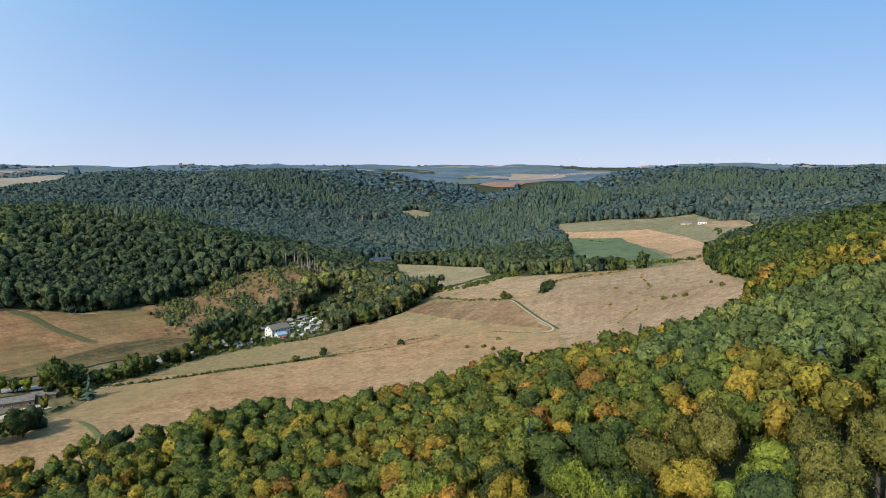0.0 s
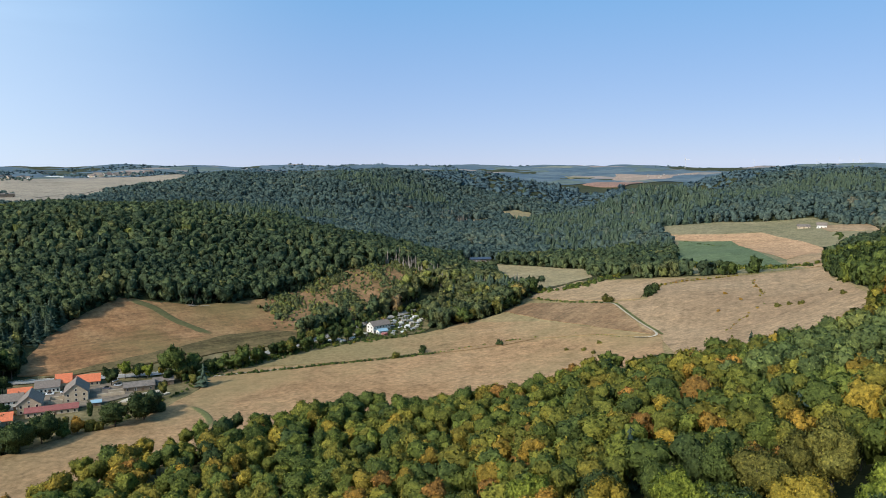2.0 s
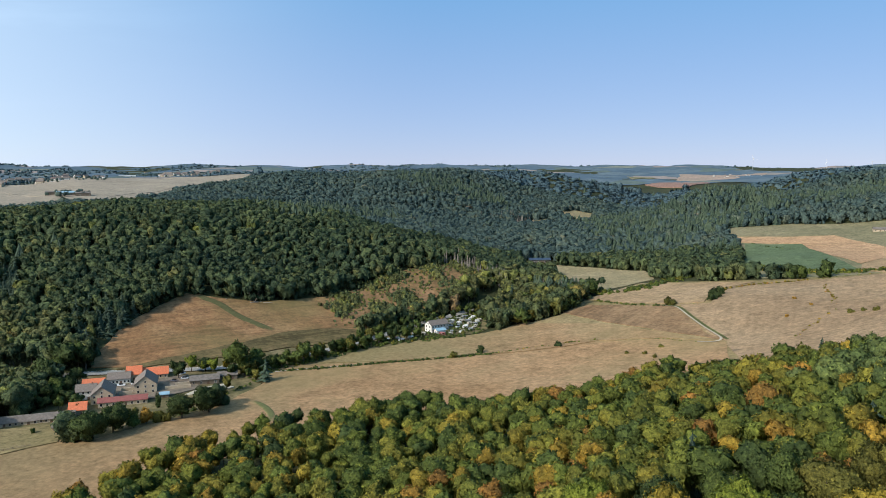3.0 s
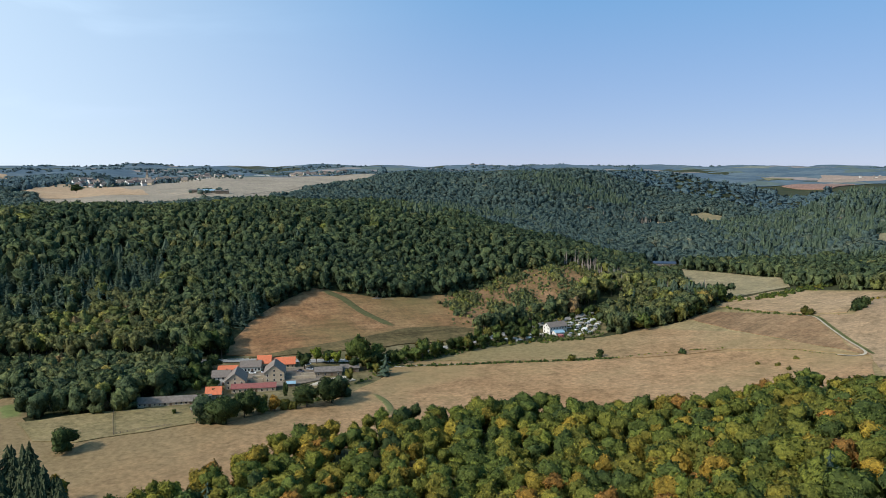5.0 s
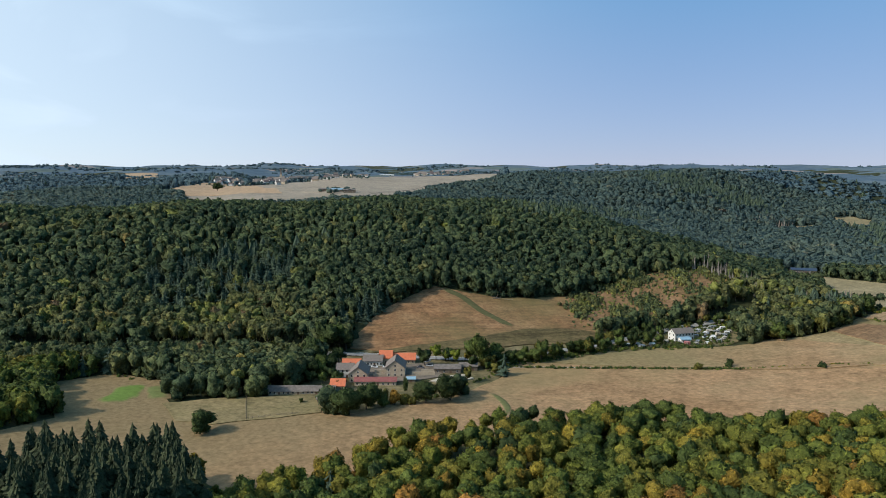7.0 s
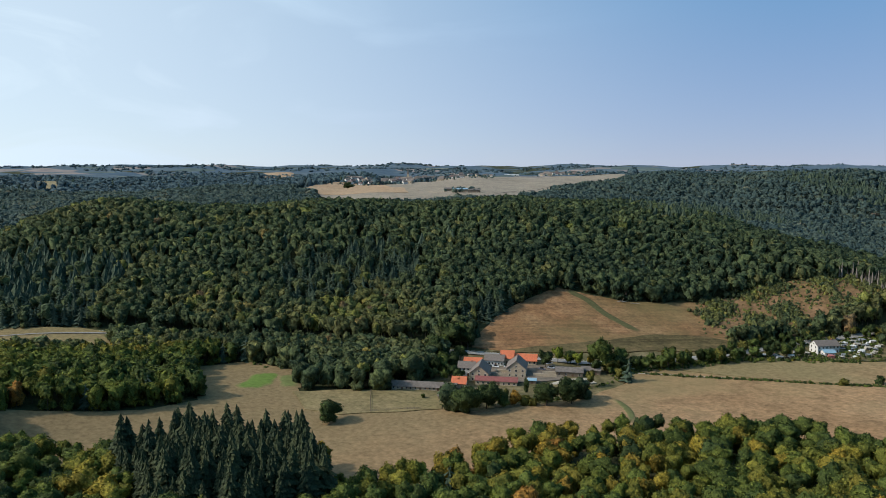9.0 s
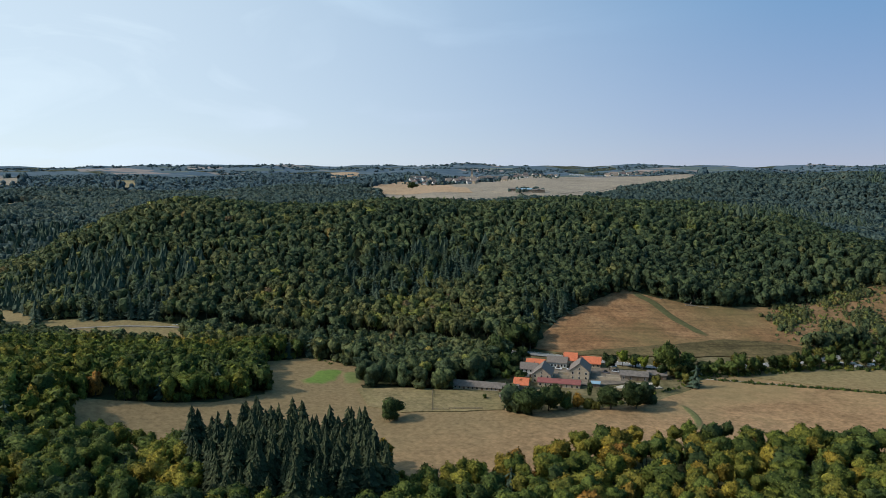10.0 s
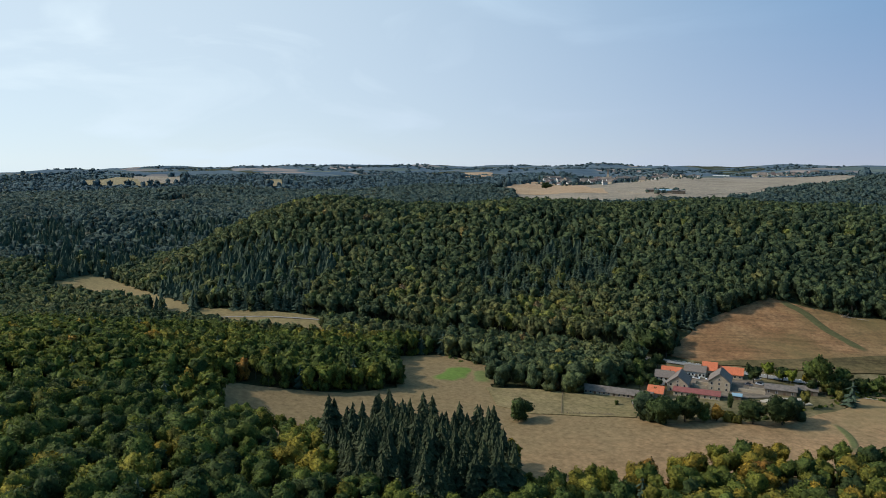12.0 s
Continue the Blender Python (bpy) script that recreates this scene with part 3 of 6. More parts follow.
# ---- trees ----
def crown_shape(seed, rings, segs, lumps=9, squash=0.9, rough=0.05, low=-0.75, reach=0.74, heart=0.5):
    """A leafy crown, one unit in radius: the outer skin of many overlapping boughs, uneven, with creases between."""
    g = np.random.RandomState(seed)
    c = g.normal(size=(lumps, 3))
    c /= np.linalg.norm(c, axis=1)[:, None]
    c[:, 2] = c[:, 2] * 0.75 + 0.12
    c *= g.uniform(0.4, reach, (lumps, 1))
    rad = g.uniform(0.22, 0.42, lumps)
    c, rad = np.vstack([c, [[0, 0, -0.1]]]), np.r_[rad, heart]
    el = np.linspace(math.asin(low), math.pi / 2, rings + 1)[:-1]
    az = np.arange(segs) * 2 * math.pi / segs
    d = []
    for k, e in enumerate(el):
        for q in az + (k % 2) * math.pi / segs:
            d.append((math.cos(e) * math.cos(q), math.cos(e) * math.sin(q), math.sin(e)))
    d = np.array(d + [(0, 0, 1)])
    dc = d @ c.T
    disc = dc ** 2 - (c ** 2).sum(1)[None] + rad[None] ** 2
    r = np.where(disc > 0, dc + np.sqrt(np.maximum(disc, 0)), 0).max(1)
    r = np.maximum(r, 0.42) * (1 + g.normal(0, rough, len(r)))
    v = d * r[:, None]
    v[:, 2] *= squash
    f = []
    for k in range(rings - 1):
        for j in range(segs):
            a, b = k * segs + j, k * segs + (j + 1) % segs
            e, h = a + segs, b + segs
            f += [(a, b, e), (b, h, e)] if k % 2 == 0 else [(a, b, h), (a, h, e)]
    top, base = len(v) - 1, (rings - 1) * segs
    f += [(base + j, base + (j + 1) % segs, top) for j in range(segs)]
    return v, np.array(f)


def leafy(core, sprays, size, seed, shrink=0.86, even=0.4):
    """The crown with sprays of leaves standing off its skin."""
    v, f = core
    g = np.random.RandomState(seed)
    tri = v[f]
    nrm = np.cross(tri[:, 1] - tri[:, 0], tri[:, 2] - tri[:, 0])
    area = np.linalg.norm(nrm, axis=1)
    nrm = nrm / np.maximum(area, 1e-9)[:, None]
    k = g.choice(len(f), sprays, p=area / area.sum())
    w = g.dirichlet((1, 1, 1), sprays)
    p = (tri[k] * w[:, :, None]).sum(1) * g.uniform(0.88, 1.08, (sprays, 1))
    n = nrm[k] * 0.6 + g.normal(0, 0.5, (sprays, 3)) + (0, 0, 0.15)
    n *= np.where((n * nrm[k]).sum(1) < 0, -1, 1)[:, None]
    n /= np.linalg.norm(n, axis=1)[:, None]
    a = np.cross(n, g.normal(size=(sprays, 3)))
    a /= np.linalg.norm(a, axis=1)[:, None]
    b = np.cross(n, a)
    s = size * g.uniform(0.6, 1.4, (sprays, 1))
    q = np.stack([p + a * s, p - a * s * 0.5 + b * s * 0.8, p - a * s * 0.5 - b * s * 0.8], 1).reshape(-1, 3)
    vn = np.zeros_like(v)
    for c in range(3):
        np.add.at(vn, f[:, c], nrm * area[:, None])
    vn /= np.maximum(np.linalg.norm(vn, axis=1), 1e-9)[:, None]
    out = p / np.linalg.norm(p, axis=1)[:, None]
    # leaves lie every way, so a crown is lit more evenly than its outline
    sn = (vn[f[k]] * w[:, :, None]).sum(1) * (0.85 - even) + out * 0.15 + (0, 0, even) + g.normal(0, 0.38, (sprays, 3))
    vn = vn * (0.95 - even) + (0, 0, even) + g.normal(0, 0.2, vn.shape)
    vn /= np.linalg.norm(vn, axis=1)[:, None]
    sn = np.repeat(sn, 3, axis=0)
    sn /= np.linalg.norm(sn, axis=1)[:, None]
    return np.vstack([v * shrink, q]), np.vstack([f, np.arange(3 * sprays).reshape(-1, 3) + len(v)]), np.vstack([vn, sn])


def fir_shape(seed, tiers, segs, spread=0.2, slim=1.0):
    """A conifer one unit high: ragged skirts of drooping boughs round a spire."""
    g = np.random.RandomState(seed)
    v, f = [], []
    for k in range(tiers):
        u = k / tiers
        z = 0.12 + 0.8 * u
        r = spread * slim * (1 - u) ** 0.85 * g.uniform(0.85, 1.15) + 0.012
        h = 0.8 / tiers * 2.1
        o = len(v)
        for j in range(segs):
            q = 2 * math.pi * (j + 0.5 * (k % 2)) / segs + g.uniform(-0.15, 0.15)
            out = r * (1.0 if j % 2 == 0 else 0.62) * g.uniform(0.8, 1.2)
            v.append((out * math.cos(q), out * math.sin(q), z - (0.035 if j % 2 == 0 else 0.0) + g.uniform(-0.012, 0.012)))
        v.append((g.uniform(-0.004, 0.004), g.uniform(-0.004, 0.004), min(1.0, z + h)))
        f += [(o + j, o + (j + 1) % segs, o + segs) for j in range(segs)]
    return np.array(v), np.array(f)


def fir_boughs(seed, tiers, per, spread=0.22):
    """A conifer one unit high: whorls of single drooping boughs, longer and sparser below, round a slim dark core."""
    g = np.random.RandomState(seed)
    v, f = [], []
    for j in range(7):
        q = 2 * math.pi * j / 7
        v.append((0.5 * spread * math.cos(q), 0.5 * spread * math.sin(q), 0.1))
    v.append((0, 0, 0.94))
    f += [(j, (j + 1) % 7, 7) for j in range(7)]
    for k in range(tiers):
        u = k / (tiers - 0.4)
        z = 0.1 + 0.86 * u
        r = spread * (1 - u) ** 0.68 + 0.012
        n = max(4, int(per * (1 - 0.45 * u)))
        for j in range(n):
            q = 2 * math.pi * (j + g.uniform(0, 0.9)) / n + k
            out = r * g.choice((0.7, 0.9, 1.05, 1.3)) * g.uniform(0.85, 1.1)
            zz = z + g.uniform(-0.025, 0.025)
            wide = out * g.uniform(0.2, 0.34) + 0.005
            c, s = math.cos(q), math.sin(q)
            drop = out * g.uniform(0.15, 0.55)
            o = len(v)
            v += [(0, 0, zz + 0.05), (0.6 * out * c - wide * s, 0.6 * out * s + wide * c, zz - drop * 0.6 - 0.012), (out * c, out * s, zz - drop),
                  (0.6 * out * c + wide * s, 0.6 * out * s - wide * c, zz - drop * 0.6 - 0.012)]
            f += [(o, o + 2, o + 1), (o, o + 3, o + 2)]
    v.append((0.008, 0, 0.93))
    v.append((-0.008, 0.006, 0.93))
    v.append((0, -0.008, 0.93))
    v.append((0, 0, 1.0))
    o = len(v)
    f += [(o - 4, o - 3, o - 1), (o - 3, o - 2, o - 1), (o - 2, o - 4, o - 1)]
    return np.array(v), np.array(f)


def trunk_shape(sides=5, r0=1.0, r1=0.5):
    v = [(r * math.cos(2 * math.pi * j / sides), r * math.sin(2 * math.pi * j / sides), z) for z, r in ((0, r0), (1, r1)) for j in range(sides)]
    f = []
    for j in range(sides):
        k = (j + 1) % sides
        f += [(j, k, sides + k), (j, sides + k, sides + j)]
    return np.array(v, float), np.array(f)


class Pile:
    """Gathers many small shapes into one mesh, with a tint for each."""
    def __init__(self):
        self.v, self.f, self.t, self.m, self.n = [], [], [], [], 0

    def add(self, shape, place, scale, turn, tint):
        v, f = shape[:2]
        c, s = math.cos(turn), math.sin(turn)
        if len(shape) > 2:
            m = shape[2]
            self.m.append(np.c_[m[:, 0] * c - m[:, 1] * s, m[:, 0] * s + m[:, 1] * c, m[:, 2]])
        q = v * scale[:3]
        if len(scale) > 3:
            q[:, 2] = np.where(v[:, 2] < 0, v[:, 2] * scale[3], q[:, 2])
        self.v.append(np.c_[q[:, 0] * c - q[:, 1] * s + place[0], q[:, 0] * s + q[:, 1] * c + place[1], q[:, 2] + place[2]])
        self.f.append(f + self.n)
        self.t.append(np.full(len(v), tint))
        self.n += len(v)

    def build(self, name, mat, smooth=True):
        me = mesh_from(name, np.vstack(self.v), np.vstack(self.f), [mat], smooth)
        a = me.attributes.new("tint", "FLOAT", "POINT")
        a.data.foreach_set("value", np.concatenate(self.t).astype(np.float32))
        if self.m:
            me.normals_split_custom_set_from_vertices(np.vstack(self.m))
        return new(name, me)


def viewshed(x, y, top):
    """Roughly, which tree tops stand in sight of the lookout."""
    ok = np.ones(len(x), bool)
    for u in np.linspace(0.3, 0.96, 34):
        h = land(x * u, y * u) + 9
        ok &= EYE_Z + (top - EYE_Z) * u > h
    return ok


OPEN = list(FIELDS.values())
RNG = np.random.RandomState(5)


def scatter(d0, d1, step, b0=-34.5, b1=90.5):
    """Tree places on a jittered lattice between two distances, off the fields."""
    n = int(2 * d1 / step) + 1
    gx, gy = np.meshgrid(np.linspace(-d1, d1, n), np.linspace(-d1 * 0.1, d1, int(n * 0.55)))
    gx = gx.ravel() + RNG.uniform(-0.5, 0.5, gx.size) * step
    gy = gy.ravel() + RNG.uniform(-0.5, 0.5, gy.size) * step
    d, b = np.hypot(gx, gy), np.degrees(np.arctan2(-gx, gy))
    ok = (d >= d0) & (d < d1) & (b > b0) & (b < b1)
    gx, gy = gx[ok], gy[ok]
    for poly in OPEN:
        ok = ~inside(gx, gy, poly)
        gx, gy = gx[ok], gy[ok]
    for (x0, y0), (x1, y1) in zip(ROAD, ROAD[1:]):
        u = np.clip(((gx - x0) * (x1 - x0) + (gy - y0) * (y1 - y0)) / ((x1 - x0) ** 2 + (y1 - y0) ** 2), 0, 1)
        ok = np.hypot(gx - x0 - u * (x1 - x0), gy - y0 - u * (y1 - y0)) > 10
        gx, gy = gx[ok], gy[ok]
    return gx, gy


def patchy(x, y, s, seed=0.0):
    return np.array([noise.noise((a / s, b / s, seed)) for a, b in zip(x, y)])


CROWN_BIG = [leafy(crown_shape(200 + k, 6, 11, 18, rough=0.06, reach=0.84, heart=0.54), 310, 0.092, k, 0.91, 0.12) for k in range(10)]
CROWN_MID = [leafy(crown_shape(10 + k, 4, 8, 13, rough=0.08, reach=0.84, heart=0.56), 84, 0.2, k, 0.9, 0.3) for k in range(12)]
CROWN_FAR = [leafy(crown_shape(30 + k, 3, 6, 10, rough=0.1, reach=0.84, heart=0.56), 29, 0.28, k, 0.9) for k in range(12)]
CROWN_SMALL = [leafy(crown_shape(40 + k, 3, 5, 8, rough=0.1, reach=0.84, heart=0.58), 12, 0.36, k, 0.92) for k in range(10)]
CROWN_TINY = [leafy(crown_shape(50 + k, 2, 5, 6, rough=0.12, heart=0.6), 9, 0.42, k, 0.94) for k in range(6)]
FIR_MID = [fir_boughs(70 + k, 9, 7, 0.22) for k in range(4)]
FIR_FAR = [fir_shape(80 + k, 4, 8, 0.22) for k in range(3)]
TRUNK = trunk_shape(4)

# spruce plantations: bearing, distance, radius
SPRUCE = [(46, 610, 42), (50, 600, 38), (37, 535, 30), (34.5, 545, 16), (75, 660, 55), (70, 620, 40), (73, 700, 50), (78, 720, 40), (67, 660, 35), (82, 900, 60), (76, 980, 60), (-7, 1320, 200), (-4, 1130, 110), (-8, 1060, 80), (-14, 1240, 90), (-3, 960, 60), (-9, 900, 35),
          (20, 1150, 80), (-24, 1350, 130), (-18, 1500, 120), (3.5, 640, 26), (12, 1500, 120), (66, 900, 90), (85, 1000, 60), (24, 800, 40)]
PINES = (136, 250, 66)


def in_spruce(x, y):
    hit = np.zeros(len(x), bool)
    for b, d, r in SPRUCE:
        cx, cy = at(b, d)
        hit |= np.hypot(x - cx, y - cy) < r * (1 + 0.35 * patchy(x, y, 30, 4.0))
    return hit


# brighter lime-green groups on the valley side: plan place, radius
LIME_SPOTS = [(-508, 296, 22), (-405, 345, 26), (-372, 372, 34), (-430, 385, 30), (-95, 640, 30), (-120, 610, 18)]


def hue_at(x, y):
    """Autumn has gone further on the sunny near slope than in the deep valley; across the valley the tint also stands
    in for haze light: 0 dark green to 1 rust.
    """
    b, d = np.degrees(np.arctan2(-x, y)), np.hypot(x, y)
    near = (d < 320) | (d < 430) & (b < 22)
    # valley tint: darkened near 25 degrees, lightened westward in place of haze light
    base = np.where(near, np.interp(b, [-25, 15, 45, 62, 75], [0.56, 0.48, 0.43, 0.34, 0.3]), np.where((d < 520) & (b > 56), 1.25, 1.0) * np.where(d < 700, np.interp(b, [-8, 2, 10, 25, 45, 65], [0.24, 0.42, 0.28, 0.1, 0.2, 0.3]), np.interp(b, [0, 25, 45, 65], [0.18, 0.12, 0.2, 0.3])))
    for cx, cy, r in LIME_SPOTS:
        base = base + 0.36 * np.exp(-((x - cx) ** 2 + (y - cy) ** 2) / r ** 2)
    return base + np.where(near, 0.42, 0.2) * patchy(x, y, 24, 1.0) + 0.15 * patchy(x, y, 160, 2.0) + np.where(near, 0, 0.28) * patchy(x, y, 70, 3.0)


def at_edge(x, y):
    """Which trees stand at a wood's rim, where the boughs hang to the ground."""
    hit = np.zeros(len(x), bool)
    for k in range(8):
        px, py = x + 9 * math.cos(k * math.pi / 4), y + 9 * math.sin(k * math.pi / 4)
        for poly in OPEN:
            hit |= inside(px, py, poly)
    return hit


def woods(d0, d1, step, crowns, firs, tall, wide, mat, b0=-34.5, b1=90.5):
    x, y = scatter(d0, d1, step, b0, b1)
    z = land(x, y)
    seen = viewshed(x, y, z + 22)
    keep = seen | (RNG.uniform(size=len(x)) < 0.03)
    x, y, z = x[keep], y[keep], z[keep]
    hue, fir = hue_at(x, y), in_spruce(x, y)
    leaf, needle, wood, pines = Pile(), Pile(), Pile(), Pile()
    pine = np.hypot(x - PINES[0], y - PINES[1]) < PINES[2] * (1 + 0.3 * patchy(x, y, 20, 6.0))
    edge = at_edge(x, y)
    swell = 2.2 * patchy(x, y, 45, 7.0) + 1.4 * patchy(x, y, 17, 8.0)
    for i in range(len(x)):
        r = RNG.choice((0.75, 0.92, 1.05, 1.25)) * RNG.uniform(0.88, 1.12) * wide
        h = RNG.uniform(0.9, 1.08) * tall + (r - wide) * 0.8 + swell[i]
        if fir[i] and RNG.uniform() < 0.72 or RNG.uniform() < 0.015:
            hh = h * RNG.uniform(0.85, 1.12)
            needle.add(firs[RNG.randint(len(firs))], (x[i], y[i], z[i] - 1), np.array((hh * 1.5, hh * 1.5, hh)), RNG.uniform(0, 6.3), RNG.uniform())
        else:
            tint = np.clip(hue[i] + RNG.normal(0, 0.19 if d0 < 330 else 0.11) + (0.4 if RNG.uniform() < 0.03 else 0), 0, 1)
            (pines if pine[i] else leaf).add(crowns[RNG.randint(len(crowns))], (x[i], y[i], z[i] + h - r * 1.1), np.array((r * RNG.uniform(0.85, 1.25), r, r * (RNG.uniform(0.85, 1.15) if d0 < 640 else RNG.uniform(0.75, 1.0)), min((h - r) / 0.62, r * 2.2))), RNG.uniform(0, 6.3), tint)
            if edge[i]:
                for _ in range(2):
                    q, u = RNG.uniform(0, 6.3), r * RNG.uniform(0.55, 0.85)
                    leaf.add(crowns[RNG.randint(len(crowns))], (x[i] + 2.5 * math.cos(q), y[i] + 2.5 * math.sin(q), z[i] + u * 0.8), np.array((u, u, u * 1.3, u * 1.4)), q, np.clip(tint + RNG.normal(0, 0.12), 0, 1))
            if d0 < 600:
                wood.add(TRUNK, (x[i], y[i], z[i] - 0.5), np.array((0.22, 0.22, h * 0.5)), 0, 0)
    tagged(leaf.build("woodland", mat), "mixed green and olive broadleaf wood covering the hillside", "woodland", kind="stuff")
    if pines.f:
        tagged(pines.build("pine_wood", M_PINE), "pale grey-green pine stand on the near slope", "woodland", kind="stuff")
    if needle.f:
        tagged(needle.build("spruce_wood", M_NEEDLE, False), "dark green spruce stand within the woods", "woodland", kind="stuff")
    if wood.f:
        tagged(wood.build("wood_trunks", M_BARK), "grey-brown trunks of the woodland trees", "trunks", kind="stuff")


# ---- single trees ----
def part(name, shape, mat, parent, label="", smooth=True):
    v, f = shape[:2]
    ob = new(name, mesh_from(name, v, f, [mat], smooth))
    if len(shape) > 2:
        ob.data.normals_split_custom_set_from_vertices(shape[2])
    ob.parent = parent
    return tagged(ob, label)


def joined(*shapes):
    v, f, n = [], [], 0
    for a, b in shapes:
        v.append(a)
        f.append(b + n)
        n += len(a)
    return np.vstack(v), np.vstack(f)


def trunk_with_limbs(h, r, seed, limbs=4):
    """A tapered trunk that forks into a few rising limbs."""
    g = np.random.RandomState(seed)
    out = []
    v, f = trunk_shape(7, r, r * 0.55)
    out.append((v * (1, 1, h), f))
    for k in range(limbs):
        q, z0 = k * 6.283 / limbs + g.uniform(-0.4, 0.4), h * g.uniform(0.55, 0.9)
        v, f = trunk_shape(5, r * 0.4, r * 0.15)
        n = h * g.uniform(0.5, 0.8)
        v = v * (1, 1, n)
        v = np.c_[v[:, 0] + v[:, 2] * 0.62 * math.cos(q), v[:, 1] + v[:, 2] * 0.62 * math.sin(q), v[:, 2] * 0.8 + z0]
        out.append((v, f))
    return joined(*out)


def tree_model(name, kind, seed, h, r, sprays=2700, size=0.045, rings=9, segs=17, lumps=26, label="", group="", tall=1.2, low=-0.92):
    tree = new(name)
    core = crown_shape(seed, rings, segs, lumps, rough=0.04, low=low, reach=0.88, heart=0.44)
    v, f, n = leafy(core, sprays, size, seed, 0.9, 0.08)
    v = v * (r, r, r * tall)
    part("crown", (v + (0, 0, h - r * tall * 0.9), f, n), M_SPECIES[kind], tree)
    part("trunk", trunk_with_limbs(max(1.0, h - r * tall * 1.1), 0.028 * h, seed), M_BARK, tree, "grey-brown bark")
    return tagged(tree, label, "tree", group)


def fir_model(name, seed, h, tiers=32, per=16, spread=0.2):
    tree = new(name)
    v, f = fir_boughs(seed, tiers, per, spread)
    part("crown", (v * h, f), M_FIR, tree, smooth=False)
    v, f = trunk_shape(6, 0.35, 0.1)
    part("trunk", (v * (1, 1, h * 0.9), f), M_BARK, tree, "grey-brown bark")
    return tagged(tree, "tall dark fir tree in a dense stand", "tree", "firs of the stand")


LOOKS = {"dark": "beech with a dense dark green crown", "green": "hornbeam with a full green crown", "olive": "oak with an olive green crown",
         "lime": "lime with a fresh yellow-green crown", "yellow": "maple with a yellow autumn crown", "orange": "chestnut with an orange-brown autumn crown",
         "pine": "pine with a pale green needle crown"}


NAMES = {"dark": "beech_tree", "green": "hornbeam_tree", "olive": "oak_tree", "lime": "lime_tree", "yellow": "maple_tree", "orange": "chestnut_tree", "pine": "pine_tree"}


def stand(models, x, y, lo=0.8, hi=1.2):
    """Copies of a model, one a place, each turned and sized its own way; the model itself takes the first place."""
    for i, (a, b) in enumerate(zip(x, y)):
        m = pose(a, b, float(land(a, b)) - 0.2, 0, 0, RNG.uniform(0, 360)) @ Matrix.Diagonal((*(RNG.uniform(lo, hi) * np.array((RNG.uniform(0.85, 1.2), RNG.uniform(0.85, 1.2), 1.0))), 1))
        k = i % len(models)
        if i < len(models):
            models[k].matrix_basis = m
        else:
            ob = copy_thing(models[k], m)
            ob.matrix_basis = m


def near_wood(reach=170):
    x, y = scatter(88, reach, 10.8)
    hue = hue_at(x, y) + RNG.normal(0, 0.22, len(x))
    kinds = np.array(["dark", "green", "olive", "lime", "yellow", "orange"])[np.digitize(hue, [0.2, 0.38, 0.6, 0.68, 0.92])]
    kinds[np.hypot(x - PINES[0], y - PINES[1]) < PINES[2]] = "pine"
    for kind in M_SPECIES:
        sel = kinds == kind
        if not sel.any():
            continue
        models = [tree_model(NAMES[kind], kind, 300 + 7 * k + 31 * len(kind), 18.0, 5.7, tall=1.3, label=LOOKS[kind] + " in the near wood", group="trees of the near wood") for k in range(min(4, sel.sum()))]
        stand(models, x[sel], y[sel], 0.72, 1.12)


CAMP = [(-126, 527), (-122, 550), (-116, 568), (-101, 579), (-93, 560), (-91, 542), (-98, 526), (-111, 515), (-121, 521)]
OPEN.append(CAMP)
OPEN.append([(-128, 500), (-106, 503), (-80, 530), (-86, 545), (-112, 520)])
FIR_STAND = [(-255, 112), (-262, 148), (-232, 172), (-200, 165), (-180, 148), (-183, 122), (-205, 102)]
OPEN.append(FIR_STAND)
OPEN.append([at(b, d) for b, d in ((2.6, 670), (4.2, 880), (-3, 800), (-3.5, 700), (0, 660))])
OPEN.append([at(b, d) for b, d in ((1.5, 640), (-4, 705), (-7, 690), (-6, 640), (-1, 605))])
OPEN.append([(-200, 405), (-100, 455), (0, 500), (75, 470), (60, 410), (-40, 430), (-60, 400)])
OPEN.append([at(b, d) for b, d in ((-0.5, 2450), (-3, 2150), (-8, 2300), (-14, 2700), (-16, 4900), (4, 4900))])
OPEN.append([at(b, d) for b, d in ((6.4, 815), (6.4, 925), (3.6, 925), (3.6, 800))])
near_wood()


def fir_stand():
    gx, gy = np.meshgrid(np.arange(-265, -175, 4.6), np.arange(100, 175, 4.6))
    gx, gy = gx.ravel() + RNG.uniform(-2, 2, gx.size), gy.ravel() + RNG.uniform(-2, 2, gy.size)
    ok = inside(gx, gy, FIR_STAND)
    stand([fir_model("fir_tree", 500 + k, 28) for k in range(6)], gx[ok], gy[ok], 0.68, 1.1)


fir_stand()
woods(170, 330, 7.8, CROWN_BIG, FIR_MID, 16.5, 4.8, M_WOODS)
woods(330, 640, 7.0, CROWN_MID, FIR_MID, 15, 5.2, M_WOODS, -34.5, -5)
woods(330, 430, 7.2, CROWN_BIG, FIR_MID, 15, 5.2, M_WOODS, -5, 25)
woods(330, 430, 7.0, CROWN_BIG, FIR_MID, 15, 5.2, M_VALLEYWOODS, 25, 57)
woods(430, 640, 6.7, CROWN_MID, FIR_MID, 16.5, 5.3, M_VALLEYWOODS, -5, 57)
woods(330, 500, 6.7, CROWN_MID, FIR_MID, 15.5, 5.1, M_WOODS, 57, 90.5)
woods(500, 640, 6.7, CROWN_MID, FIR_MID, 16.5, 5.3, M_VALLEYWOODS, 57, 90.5)
